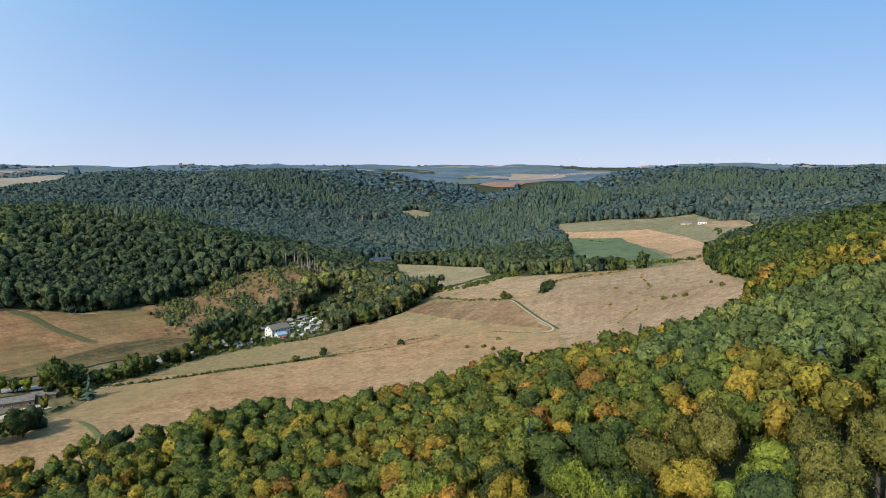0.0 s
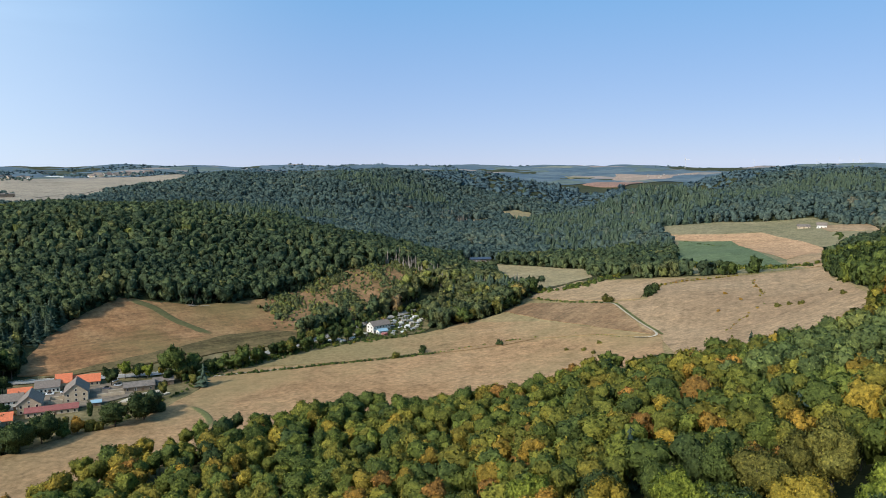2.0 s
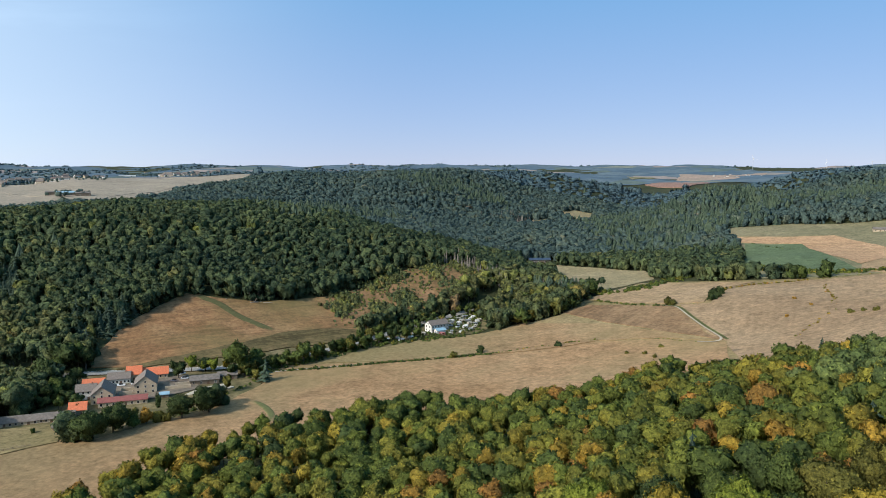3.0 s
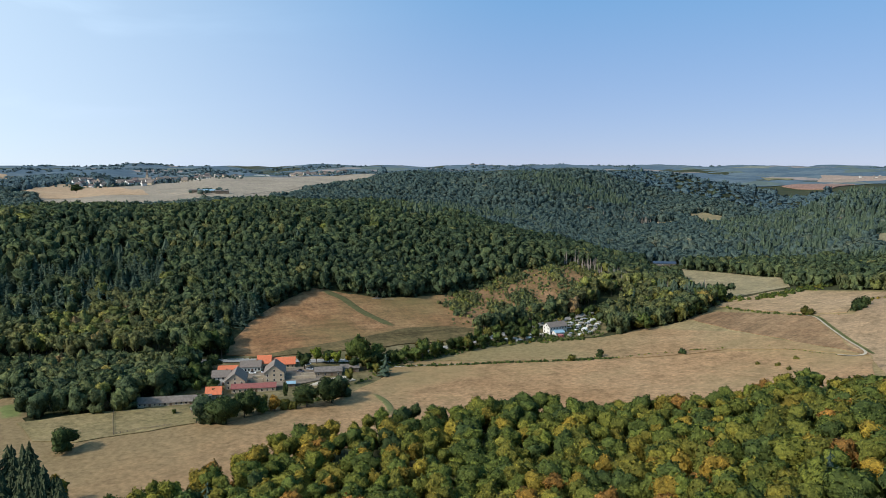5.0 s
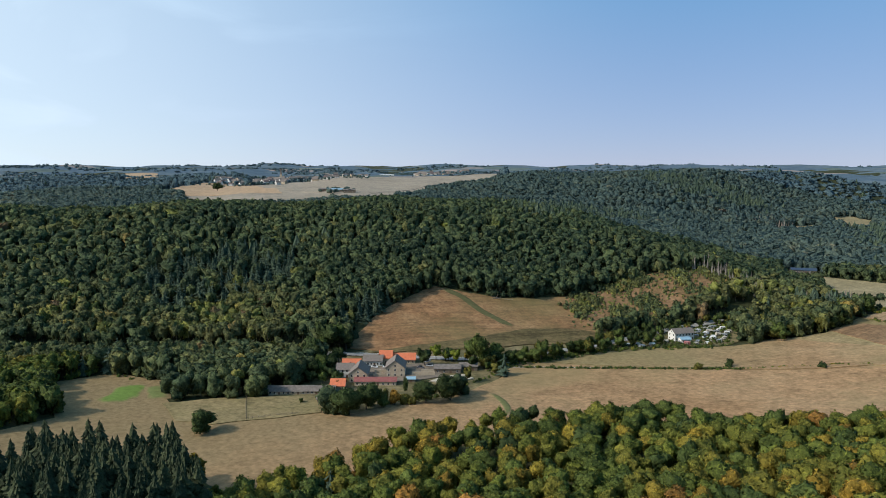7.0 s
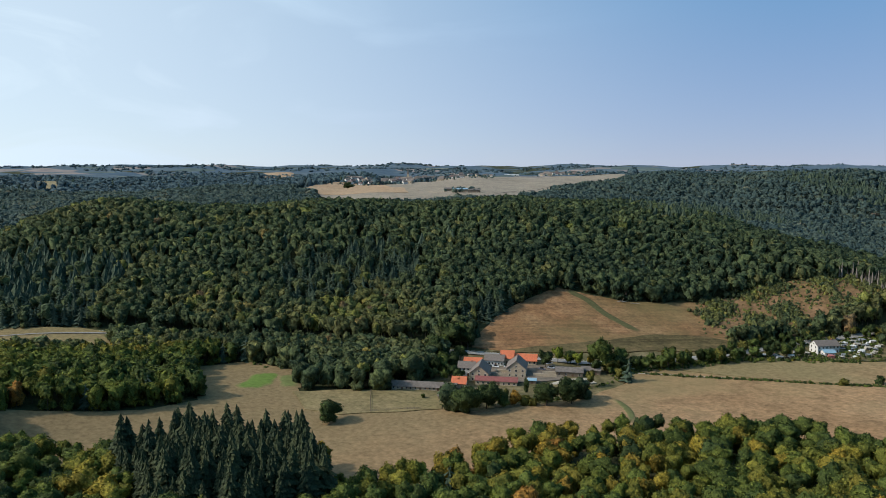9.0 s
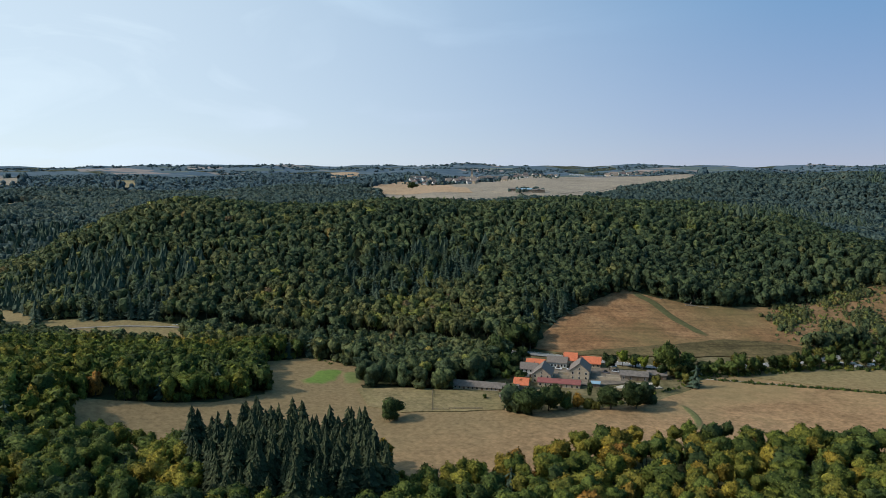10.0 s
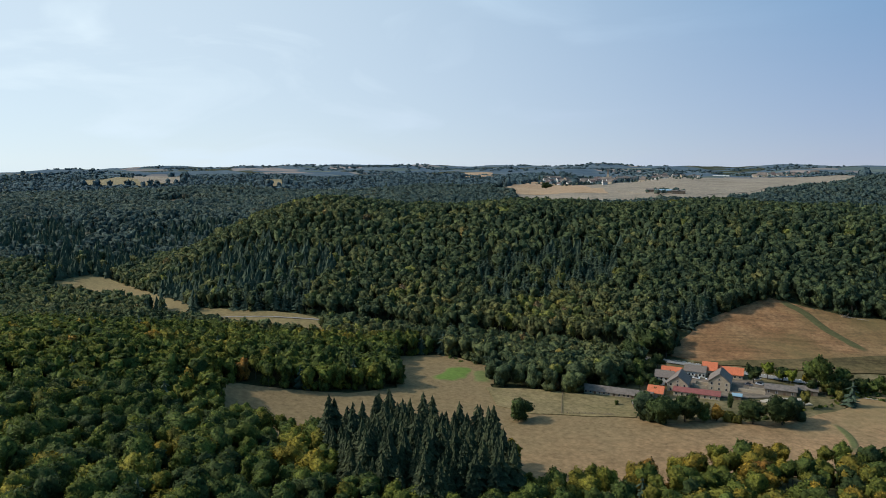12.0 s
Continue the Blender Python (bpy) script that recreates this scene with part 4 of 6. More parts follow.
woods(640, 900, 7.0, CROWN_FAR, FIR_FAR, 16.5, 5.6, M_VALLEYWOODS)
# from 900 m outward the leaf colours carry the haze
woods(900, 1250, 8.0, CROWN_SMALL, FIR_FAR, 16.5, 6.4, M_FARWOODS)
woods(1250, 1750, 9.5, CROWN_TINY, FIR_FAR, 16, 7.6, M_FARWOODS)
woods(1750, 2900, 18, CROWN_TINY, FIR_FAR, 14, 13.5, M_HAZE_COPSE)
# ---- roads, tracks, hedges, shrubs ----
def soft_patch(name, line, width, lift, grass, bare, label):
    """A patch of other grass along a line that thins out into the sward towards its border."""
    cols = [ribbon([(x, y) for x, y in line], width * k, lift, 2.5)[0] for k in (1.0, 0.55, 0.2)]
    rows = len(cols[0]) // 2
    v, f, cover = [], [], []
    for i in range(rows):
        end = min(1.0, min(i, rows - 1 - i) / 4)
        for q, c in ((cols[0][2 * i], 0), (cols[1][2 * i], 0.6), (cols[2][2 * i], 1), (cols[2][2 * i + 1], 1), (cols[1][2 * i + 1], 0.6), (cols[0][2 * i + 1], 0)):
            v.append((q[0], q[1], float(land(q[0], q[1])) + lift - (0.5 if c == 0 or end == 0 else 0)))
            cover.append(c * end)
        if i:
            for j in range(5):
                a = 6 * i + j
                f += [(a - 6, a - 5, a + 1), (a - 6, a + 1, a)]
    me = mesh_from(name, np.array(v), np.array(f), [mat_patch(name, grass, bare)])
    at_ = me.attributes.new("cover", "FLOAT", "POINT")
    at_.data.foreach_set("value", np.array(cover, np.float32))
    tagged(new(name, me), label, "grass", kind="structure")


def mat_patch(name, grass, bare):
    m, n, l, b = material(name)
    p = coords(n, l)
    fine = noise_tex(n, l, p, 0.35, 6, 0.7)
    a = n.new("ShaderNodeAttribute")
    a.attribute_name = "cover"
    s = n.new("ShaderNodeMath")
    s.operation = "ADD"
    l.new(a.outputs["Fac"], s.inputs[0])
    l.new(noise_tex(n, l, p, 0.12, 4, 0.6), s.inputs[1])
    w = ramp(n, [(0.62, (0, 0, 0)), (1.0, (1, 1, 1))])
    l.new(s.outputs[0], w.inputs[0])
    tuft = ramp(n, [(0.3, (0.62, 0.62, 0.6)), (0.62, (1.12, 1.12, 1.12))])
    l.new(fine, tuft.inputs[0])
    l.new(mixed(n, l, 0.75, mixed(n, l, w.outputs[0], bare, grass), tuft.outputs[0], "MULTIPLY"), b.inputs["Base Color"])
    b.inputs["Roughness"].default_value = 0.95
    b.inputs["Specular IOR Level"].default_value = 0.1
    return m


def ribbon(line, width, lift, step=6.0):
    """A strip of that width along a line, lying on the land."""
    pts = [Vector(p) for p in line]
    out = []
    for a, b in zip(pts, pts[1:]):
        n = max(1, int((b - a).length / step))
        out += [a.lerp(b, k / n) for k in range(n)]
    out.append(pts[-1])
    for _ in range(6):
        out = [out[0]] + [(out[i - 1] + out[i] * 2 + out[i + 1]) / 4 for i in range(1, len(out) - 1)] + [out[-1]]
    v, f = [], []
    for i, p in enumerate(out):
        d = (out[min(i + 1, len(out) - 1)] - out[max(i - 1, 0)]).normalized()
        s = Vector((-d.y, d.x)) * width / 2
        for q in (p + s, p - s):
            v.append((q.x, q.y, float(land(q.x, q.y)) + lift))
        if i:
            k = 2 * i
            f += [(k - 2, k - 1, k + 1), (k - 2, k + 1, k)]
    v = np.array(v)
    mean = (v[0::2, 2] + v[1::2, 2]) / 2
    v[0::2, 2] = v[1::2, 2] = mean
    return v, np.array(f)


M_ASPHALT = mat_plain("asphalt", (0.22, 0.205, 0.18), 0.85, 0.15, 0.3)
M_LINE = mat_plain("road_paint", (0.75, 0.75, 0.72), 0.7, 0.1)
M_GRAVEL = mat_plain("pale_gravel", (0.36, 0.31, 0.23), 0.95, 0.25, 0.5, bump=0.05)
M_VERGE = mat_soil("green_verge", (0.07, 0.075, 0.026), (0.1, 0.105, 0.035), (0.15, 0.135, 0.055), patch=0.08)
TRACK = [(44, 556), (52, 549), (57, 517), (63, 486), (69, 461), (71, 449), (67, 445), (56, 454), (36, 471), (20, 485)]
FARM_TRACK = [(-252, 250), (-230, 268), (-205, 290), (-190, 312), (-180, 345), (-190, 385), (-197, 408), (-182, 419), (-150, 434)]
road = tagged(new("road", mesh_from("road", *ribbon(ROAD, 7.0, 0.75), [M_ASPHALT])), "grey asphalt valley road", "road", kind="structure")
for off in (-3.1, 3.1):
    v, f = ribbon([(x - off * 0.75, y + off * 0.66) for x, y in ROAD], 0.28, 0.8)
    tagged(new("road_line", mesh_from("road_line", v, f, [M_LINE])), "white painted edge line of the road", "road marking", kind="structure")
tagged(new("track", mesh_from("track", *ribbon(TRACK[:8], 1.5, 1.0, 3), [M_GRAVEL])), "pale gravel farm track bending across the fields", "track", kind="structure")
tagged(new("verge", mesh_from("verge", *ribbon([(x + 1.6, y + 0.4) for x, y in TRACK[:6]], 2.6, 0.9, 3), [M_VERGE])), "strip of green grass beside the track", "verge", kind="structure")
tagged(new("track", mesh_from("track", *ribbon(FARM_TRACK[6:], 1.8, 0.9, 4), [M_GRAVEL])), "pale sandy lane along the meadow", "track", kind="structure")
TAN, RED_TAN = (0.2, 0.145, 0.072), (0.2, 0.122, 0.06)
for key, line, w, c, base, lab in (("grass_strip", [(-309, 502), (-286, 501), (-267, 491), (-231, 482)], 9, (0.082, 0.08, 0.034), RED_TAN, "green grassy strip across the bare slope"),
                             ("wet_patch", [(-372, 262), (-360, 250), (-352, 240), (-356, 228)], 19, (0.115, 0.17, 0.035), TAN, "lush green patch in the dry pasture"),
                             ("wet_patch", [(-360, 266), (-344, 258), (-334, 250)], 13, (0.13, 0.15, 0.05), TAN, "green patch in the dry pasture"),
                             ("grass_strip", [(-184, 352), (-174, 346), (-164, 335), (-158, 322)], 4.5, (0.11, 0.115, 0.045), TAN, "green damp line in the meadow")):
    soft_patch(key, line, w, 1.0, c, base, lab)

BUSH = [leafy(crown_shape(400 + k, 3, 7, 9, low=-0.4, rough=0.12), 18, 0.26, k) for k in range(4)]


def along(line, step):
    pts = [Vector(p) for p in line]
    for a, b in zip(pts, pts[1:]):
        n = max(1, int((b - a).length / step))
        for k in range(n):
            yield a.lerp(b, (k + RNG.uniform(0, 1)) / n)


def hedge(line, r, step, label, tint=0.35, spread=0.8, gap=0.0):
    pile = Pile()
    for p in along(line, step):
        if RNG.uniform() < gap:
            continue
        q = p + Vector((RNG.normal(0, spread), RNG.normal(0, spread)))
        s = r * RNG.uniform(0.55, 1.35)
        pile.add(BUSH[RNG.randint(4)], (q.x, q.y, float(land(q.x, q.y)) + s * 0.4), np.array((s, s, s)), RNG.uniform(0, 6.3), np.clip(tint + RNG.normal(0, 0.18), 0, 1))
    tagged(pile.build("hedge", M_WOODS), label, "hedge")


hedge([(-198, 409), (-182, 418), (-150, 433), (-131, 441), (-107, 448), (-85, 456), (-67, 463)], 1.5, 0.7, "low ragged green hedge strip through the meadow", 0.12, 0.5)
hedge([(-207, 395), (-200, 416), (-188, 436), (-174, 456), (-162, 472), (-150, 488), (-134, 500), (-116, 508), (-98, 516)], 1.7, 0.75, "dense green scrub along the stream", 0.25, 2.6)
hedge([(-208, 410), (-190, 437), (-163, 476), (-150, 502), (-146, 515)], 2.0, 1.1, "tall green bushes between road and stream", 0.25, 1.8)
hedge([(-128, 556), (-108, 570), (-94, 590), (-86, 612)], 2.2, 1.0, "tall green bushes below the road", 0.3, 2.0)
hedge([(-67, 463), (-46, 474), (-18, 482), (0, 484)], 1.1, 1.1, "thin straggling hedge between dry meadows", 0.5, 0.6, 0.3)
hedge([(-7, 612), (7, 594), (21, 578), (34, 565), (47, 554)], 1.6, 2.0, "row of low dark green bushes along a field edge")
hedge([(72, 543), (63, 548), (52, 549)], 0.7, 1.2, "thin dry hedge at the field corner", 0.8)
hedge([(85, 578), (94, 599), (112, 606), (130, 606), (154, 605)], 1.6, 2.0, "brownish hedge over the crest of the field", 0.75)
hedge([(154, 605), (180, 612), (205, 600)], 0.8, 2.0, "low hedge along the crest", 0.6)
hedge([(20, 485), (36, 471), (56, 455)], 0.75, 1.2, "dark weedy strip beside the track", 0.4, 0.5)
hedge([(100, 420), (113, 440), (124, 457), (132, 468), (140, 485), (150, 530), (154, 563), (162, 584)], 1.1, 2.0, "broken line of dry brown bushes on the field", 0.8, 0.9, 0.3)
hedge([(173, 944), (194, 909), (202, 898), (216, 890)], 1.8, 4.0, "row of small trees between green and ochre fields", 0.2)
hedge([(330, 820), (322, 850), (335, 880)], 3.0, 4.0, "clump of dark green trees by the far hamlet", 0.15, 8)
for line, r, st, n in (([(90, 735), (118, 702), (146, 682), (173, 643), (196, 621), (215, 612)], 2.5, 0.8, 4.5), ([(60, 700), (90, 690), (110, 680)], 2.8, 1.0, 5), ([(0, 640), (20, 640), (40, 660), (70, 690)], 2.9, 1.0, 5)):
    hedge(line, r, st, "broad green belt of young trees beyond the field", 0.4, n)
hedge([(-200, 330), (-204, 345), (-203, 365), (-200, 385), (-203, 402)], 1.4, 1.6, "dark weedy bank between yard and meadow", 0.3, 1.2)
hedge([(-300, 505), (-286, 501), (-267, 491), (-240, 484)], 0.7, 1.2, "rough weedy strip across the bare slope", 0.35, 2.0)
hedge([(-150, 497), (-142, 497), (-132, 510), (-120, 513), (-106, 512), (-94, 520), (-87, 534)], 1.1, 1.3, "dense green bushes along the camp site", 0.25, 1.0)
hedge([(-243, 306), (-232, 306), (-222, 312), (-212, 320), (-204, 334)], 1.5, 0.8, "dark scrub below the stable wall", 0.3, 1.6)
hedge([(-262, 300), (-246, 288), (-238, 282)], 1.0, 1.6, "low bushes by the farm garden", 0.35, 1.5)
hedge([(-420, 285), (-400, 272), (-380, 268)], 1.6, 3, "dark bushes at the pasture's edge", 0.1, 1.5)
hedge([(-352, 276), (-330, 268), (-318, 272), (-300, 286)], 1.0, 2.2, "weedy stream bank below the trees", 0.5, 1.0, 0.3)


def bush_model(name, seed, r, tint_mat, label, group=""):
    b = new(name)
    v, f, n = leafy(crown_shape(seed, 7, 12, 12, low=-0.5), 260, 0.12, seed)
    part("crown", (v * (r, r, r * 1.15) + (0, 0, r * 0.6), f, n), tint_mat, b)
    v, f = trunk_shape(5, 0.08 * r, 0.05 * r)
    part("stem", (v * (1, 1, r), f), M_BARK, b)
    return tagged(b, label, "bush", group)


for spots, kind, r, label in (([(-94, 453)], "olive", 3.5, "small round green bush on the meadow hedge"), ([(-78, 465)], "dark", 4.9, "round dense green tree on the meadow hedge"),
                              ([(-28, 474)], "dark", 2.8, "small lone bush on the meadow hedge"), ([(48, 557)], "olive", 4.2, "round grey-green tree at the track's bend"),
                              ([(77, 553), (80, 562), (85, 574)], "dark", 5.2, "dense dark green tree at the field corner"),
                              ([(126, 527), (130, 501), (111, 479)], "orange", 1.5, "dry leafless-looking thorn bush on the field"),
                              ([(140, 457), (150, 447), (170, 440), (173, 467), (146, 455), (35, 452), (25, 440), (15, 445), (30, 430)], "olive", 1.9, "small green bush on the brown field")):
    model = bush_model("bush", 600 + len(label), r, M_SPECIES[kind], label, "bushes on the fields")
    stand([model], *zip(*spots), 0.8, 1.2)


for line in ([(-278, 392), (-245, 426), (-211, 462), (-177, 495)], [(-280, 395), (-247, 430), (-213, 468), (-178, 499)], [(-281, 397), (-249, 433), (-216, 473), (-179, 503)], [(-283, 400), (-252, 439), (-218, 479), (-181, 507)]):
    hedge(line, 0.35, 0.9, "dark tufted edge of a pasture terrace", 0.3, 0.25, 0.25)


def heath():
    """Bushes and saplings over the rough slope."""
    pile = Pile()
    poly = FIELDS["shrub_slope"]
    xs, ys = zip(*poly)
    n = 0
    while n < 5200:
        x, y = RNG.uniform(min(xs), max(xs)), RNG.uniform(min(ys), max(ys))
        j = x + RNG.normal(0, 6), y + RNG.normal(0, 6)
        if not inside(np.array([x]), np.array([y]), poly)[0]:
            continue
        n += 1
        x, y = j
        dens = noise.noise((x / 22, y / 22, 9.0))
        if RNG.uniform() > 0.42 + 0.95 * dens:
            continue
        s = RNG.uniform(0.7, 2.1) + (RNG.uniform(0.4, 2.4) if dens > 0.08 else 0)
        pile.add(BUSH[RNG.randint(4)], (x, y, float(land(x, y)) + s * 0.5), np.array((s, s, s * RNG.uniform(0.9, 1.5))), RNG.uniform(0, 6.3), np.clip(0.52 + 0.25 * noise.noise((x / 30, y / 30, 2.0)) + RNG.normal(0, 0.15), 0, 1))
    tagged(pile.build("shrubs", M_VALLEYWOODS), "scattered olive and yellowing shrubs on the heath slope", "shrubs", kind="stuff")


heath()


# ---- trees along the stream and round the farm ----
def valley_trees():
    kinds = {}
    line = [(-207, 388), (-207, 402), (-200, 424), (-187, 441), (-174, 460), (-166, 471)]
    for p in along(line, 2.0):
        q = p + Vector((RNG.normal(-1, 3.2), RNG.normal(1, 3.2)))
        kinds.setdefault(("dark", "green", "olive", "green")[RNG.randint(4)], []).append((q.x, q.y, RNG.uniform(0.35, 0.8)))
    for p in along([(-74, 548), (-60, 560), (-40, 580), (-25, 610), (-10, 640), (-40, 620), (-66, 590)], 2.2):
        q = p + Vector((RNG.normal(0, 6), RNG.normal(0, 6)))
        kinds.setdefault(("dark", "green", "olive", "green")[RNG.randint(4)], []).append((q.x, q.y, RNG.uniform(0.6, 1.0)))
    for p in along([(-175, 490), (-160, 520), (-145, 550), (-122, 578), (-100, 600)], 3.0):
        q = p + Vector((RNG.normal(2, 4), RNG.normal(-2, 4)))
        kinds.setdefault(("dark", "green", "olive")[RNG.randint(3)], []).append((q.x, q.y, RNG.uniform(0.3, 0.65)))
    for p in along([(-152, 506), (-141, 530), (-128, 551), (-106, 572), (-96, 592)], 3.2):
        q = p + Vector((RNG.normal(0, 1.5), RNG.normal(0, 1.5)))
        kinds.setdefault(("dark", "green", "olive")[RNG.randint(3)], []).append((q.x, q.y, RNG.uniform(0.3, 0.55)))
    for x, y, k, s in ((-155, 488, "green", 0.75), (-147, 495, "dark", 0.8), (-138, 502, "green", 0.85), (-132, 507, "green", 0.7), (-160, 480, "dark", 0.7), (-168, 470, "dark", 0.8), (-174, 462, "green", 0.9), (-100, 520, "olive", 0.35), (-286, 321, "dark", 0.9), (-286, 328, "green", 0.9), (-278, 327, "dark", 0.75), (-308, 346, "dark", 1.3), (-313, 366, "dark", 1.4), (-312, 378, "green", 1.3), (-305, 376, "dark", 1.2), (-311, 358, "green", 1.2), (-299, 341, "dark", 1.1), (-293, 334, "green", 0.95), (-263, 316, "dark", 0.6), (-218, 398, "green", 1.5), (-213, 404, "olive", 1.0), (-244, 378, "dark", 0.8), (-244, 392, "lime", 0.75), (-237, 396, "dark", 0.85), (-205, 364, "olive", 0.7), (-211, 411, "green", 1.0), (-188, 432, "green", 1.0), (-193, 428, "green", 0.8), (-232, 396, "lime", 0.65), (-238, 394, "lime", 0.6),
                       (-226, 402, "yellow", 0.6), (-216, 392, "dark", 0.7), (-212, 398, "green", 0.8), (-208, 404, "dark", 0.75), (-268, 322, "dark", 0.6), (-264, 319, "green", 0.5),
                       (-272, 326, "dark", 0.5), (-276, 318, "green", 0.55), (-283, 316, "dark", 0.7), (-290, 312, "green", 0.8), (-296, 305, "dark", 0.7), (-300, 318, "green", 0.9),
                       (-286, 338, "dark", 0.8), (-292, 345, "dark", 0.9), (-284, 325, "olive", 0.6), (-302, 330, "green", 0.9), (-310, 318, "dark", 0.9), (-295, 356, "dark", 0.9),
                       (-248, 292, "green", 0.3), (-262, 285, "green", 0.3), (-156, 492, "dark", 0.4), (-148, 500, "dark", 0.32), (-138, 506, "green", 0.4), (-128, 509, "dark", 0.25), (-161, 484, "olive", 0.4), (-141, 538, "green", 0.5)):
        kinds.setdefault(k, []).append((x, y, s))
    for kind, places in kinds.items():
        models = [tree_model(NAMES[kind], kind, 700 + 11 * k + 5 * len(kind), 12, 5.0, 420, 0.1, 8, 13, 14, LOOKS[kind] + " beside the valley stream", "trees in the valley", 1.22) for k in range(min(2, len(places)))]
        places = [p for p in places if not inside(np.array([p[0]]), np.array([p[1]]), CAMP)[0] and math.hypot(p[0] + 119, p[1] - 530) > 15]
        for i, (x, y, s) in enumerate(places):
            m = pose(x, y, float(land(x, y)) - 0.2, 0, 0, RNG.uniform(0, 360)) @ Matrix.Diagonal((s * RNG.uniform(0.9, 1.25), s * RNG.uniform(0.9, 1.25), s * RNG.uniform(1.0, 1.4), 1))
            ob = models[i] if i < len(models) else copy_thing(models[i % len(models)], m)
            ob.matrix_basis = m
    oak = tree_model("oak_tree", "dark", 801, 14.0, 7.0, 1600, 0.06, 10, 16, 20, "broad dark green oak standing in front of the farm", "oaks by the farm", 1.08, -0.88)
    for i, (x, y, s) in enumerate(((-229.5, 281, 1.15), (-225, 293, 1.1), (-204, 317.5, 0.95), (-195.5, 328.5, 1.15))):
        m = pose(x, y, float(land(x, y)) - 0.2, 0, 0, 80 * i) @ Matrix.Scale(s, 4)
        (oak if i == 0 else copy_thing(oak, m)).matrix_basis = m
    lone = tree_model("oak_tree", "dark", 811, 11.5, 8.0, 1000, 0.08, 10, 16, 14, "lone round oak on the dry pasture", tall=0.78)
    lone.matrix_basis = pose(-271, 225, float(land(-271, 225)) - 0.2)
    for x, y, k, h, r in ((-221.9, 303.5, "olive", 10.5, 4.2), (-217, 307, "orange", 9, 4.0), (-213, 311, "olive", 8, 3.8), (-219, 300, "green", 8, 3.4), (-209, 313, "olive", 6, 3.0)):
        t = tree_model(NAMES[k], k, 820 + int(r * 10), h, r, 500, 0.09, 8, 13, 12, LOOKS[k] + " in the row before the farm", "row before the farm", 1.4)
        t.matrix_basis = pose(x, y, float(land(x, y)) - 0.2)
    cy = new("cypress")
    v, f, n = leafy(crown_shape(830, 10, 12, 14, rough=0.03), 500, 0.09, 3)
    part("crown", (v * (1.9, 1.9, 7) + (0, 0, 6.5), f, n), M_SPECIES["dark"], cy)
    part("trunk", tuple(np.array(q) if i else q * (0.3, 0.3, 2) for i, q in enumerate(trunk_shape(6))), M_BARK, cy)
    tagged(cy, "slim dark cypress by the farm", "tree")
    cy.matrix_basis = pose(-220, 322, float(land(-220, 322)) - 0.2)


valley_trees()
# ---- bleached dead spruces and felled trunks ----
M_DEAD = mat_plain("bleached_wood", (0.2, 0.172, 0.14), 0.95, 0.25, 0.8)


DEAD_RIDGE = [at(12.2, 692), at(11.3, 690), at(10.4, 686), at(9.6, 680), at(8.8, 674), at(8.0, 668)]
DEAD_VALLEY = [(-48, 676), (-36, 664), (-26, 668)]
DEAD_FAR = [at(6.5, 1300), at(8, 1250), at(7.2, 1340)]
# felled trunks: place, tilt, turn
LOGS = [(-266, 519, 62, 40), (-263, 521, 75, -30), (-260, 522, 84, 80), (-285, 511, 80, 20), (-268, 516, 88, 110)]


def dead_stand(places, spread, n, label):
    pile = Pile()
    shapes = [fir_shape(950 + k, 9, 8, 0.07) for k in range(3)]
    for _ in range(n):
        cx, cy = places[RNG.randint(len(places))]
        x, y = cx + RNG.normal(0, spread), cy + RNG.normal(0, spread)
        h = RNG.uniform(8, 16)
        pile.add(shapes[RNG.randint(3)], (x, y, float(land(x, y)) - 0.5), np.array((h, h, h)), RNG.uniform(0, 6.3), 0)
    tagged(pile.build("dead_spruces", M_DEAD, False), label, "dead trees", kind="stuff")


dead_stand(DEAD_RIDGE, 6, 150, "bleached grey dead spruces at the end of the ridge")
dead_stand(DEAD_VALLEY, 6, 26, "thin grey-brown dying spruces in the valley")
dead_stand(DEAD_FAR, 16, 60, "reddish-grey dead spruces on the far slope")
log = new("fallen_trunk", mesh_from("fallen_trunk", trunk_shape(7)[0] * (0.3, 0.3, 9), trunk_shape(7)[1], [M_DEAD]))
tagged(log, "pale felled trunk leaning at the wood's edge", "log", "felled trunks")
for i, (x, y, tilt, turn) in enumerate(LOGS):
    m = pose(x, y, float(land(x, y)) + 0.8, tilt, 0, turn)
    (log if i == 0 else copy_thing(log, m)).matrix_basis = m
# ---- buildings ----
def tri_box(x0, x1, y0, y1, z0, z1):
    v = np.array([(x, y, z) for z in (z0, z1) for y in (y0, y1) for x in (x0, x1)], float)
    q = ((0, 2, 3, 1), (4, 5, 7, 6), (0, 1, 5, 4), (2, 6, 7, 3), (0, 4, 6, 2), (1, 3, 7, 5))
    return v, np.array([t for a, b, c, d in q for t in ((a, b, c), (a, c, d))])


def gabled(l, w, eave, rise):
    x, y = l / 2, w / 2
    v = np.array([(sx * x, a, b) for sx in (-1, 1) for a, b in ((-y, -1.5), (y, -1.5), (y, eave), (0, eave + rise), (-y, eave))], float)
    f = [(0, 1, 2), (0, 2, 4), (2, 3, 4), (5, 7, 6), (5, 9, 7), (7, 9, 8)]
    for a, b in ((0, 1), (1, 2), (2, 3), (3, 4), (4, 0)):
        f += [(a, a + 5, b + 5), (a, b + 5, b)]
    return v, np.array(f)


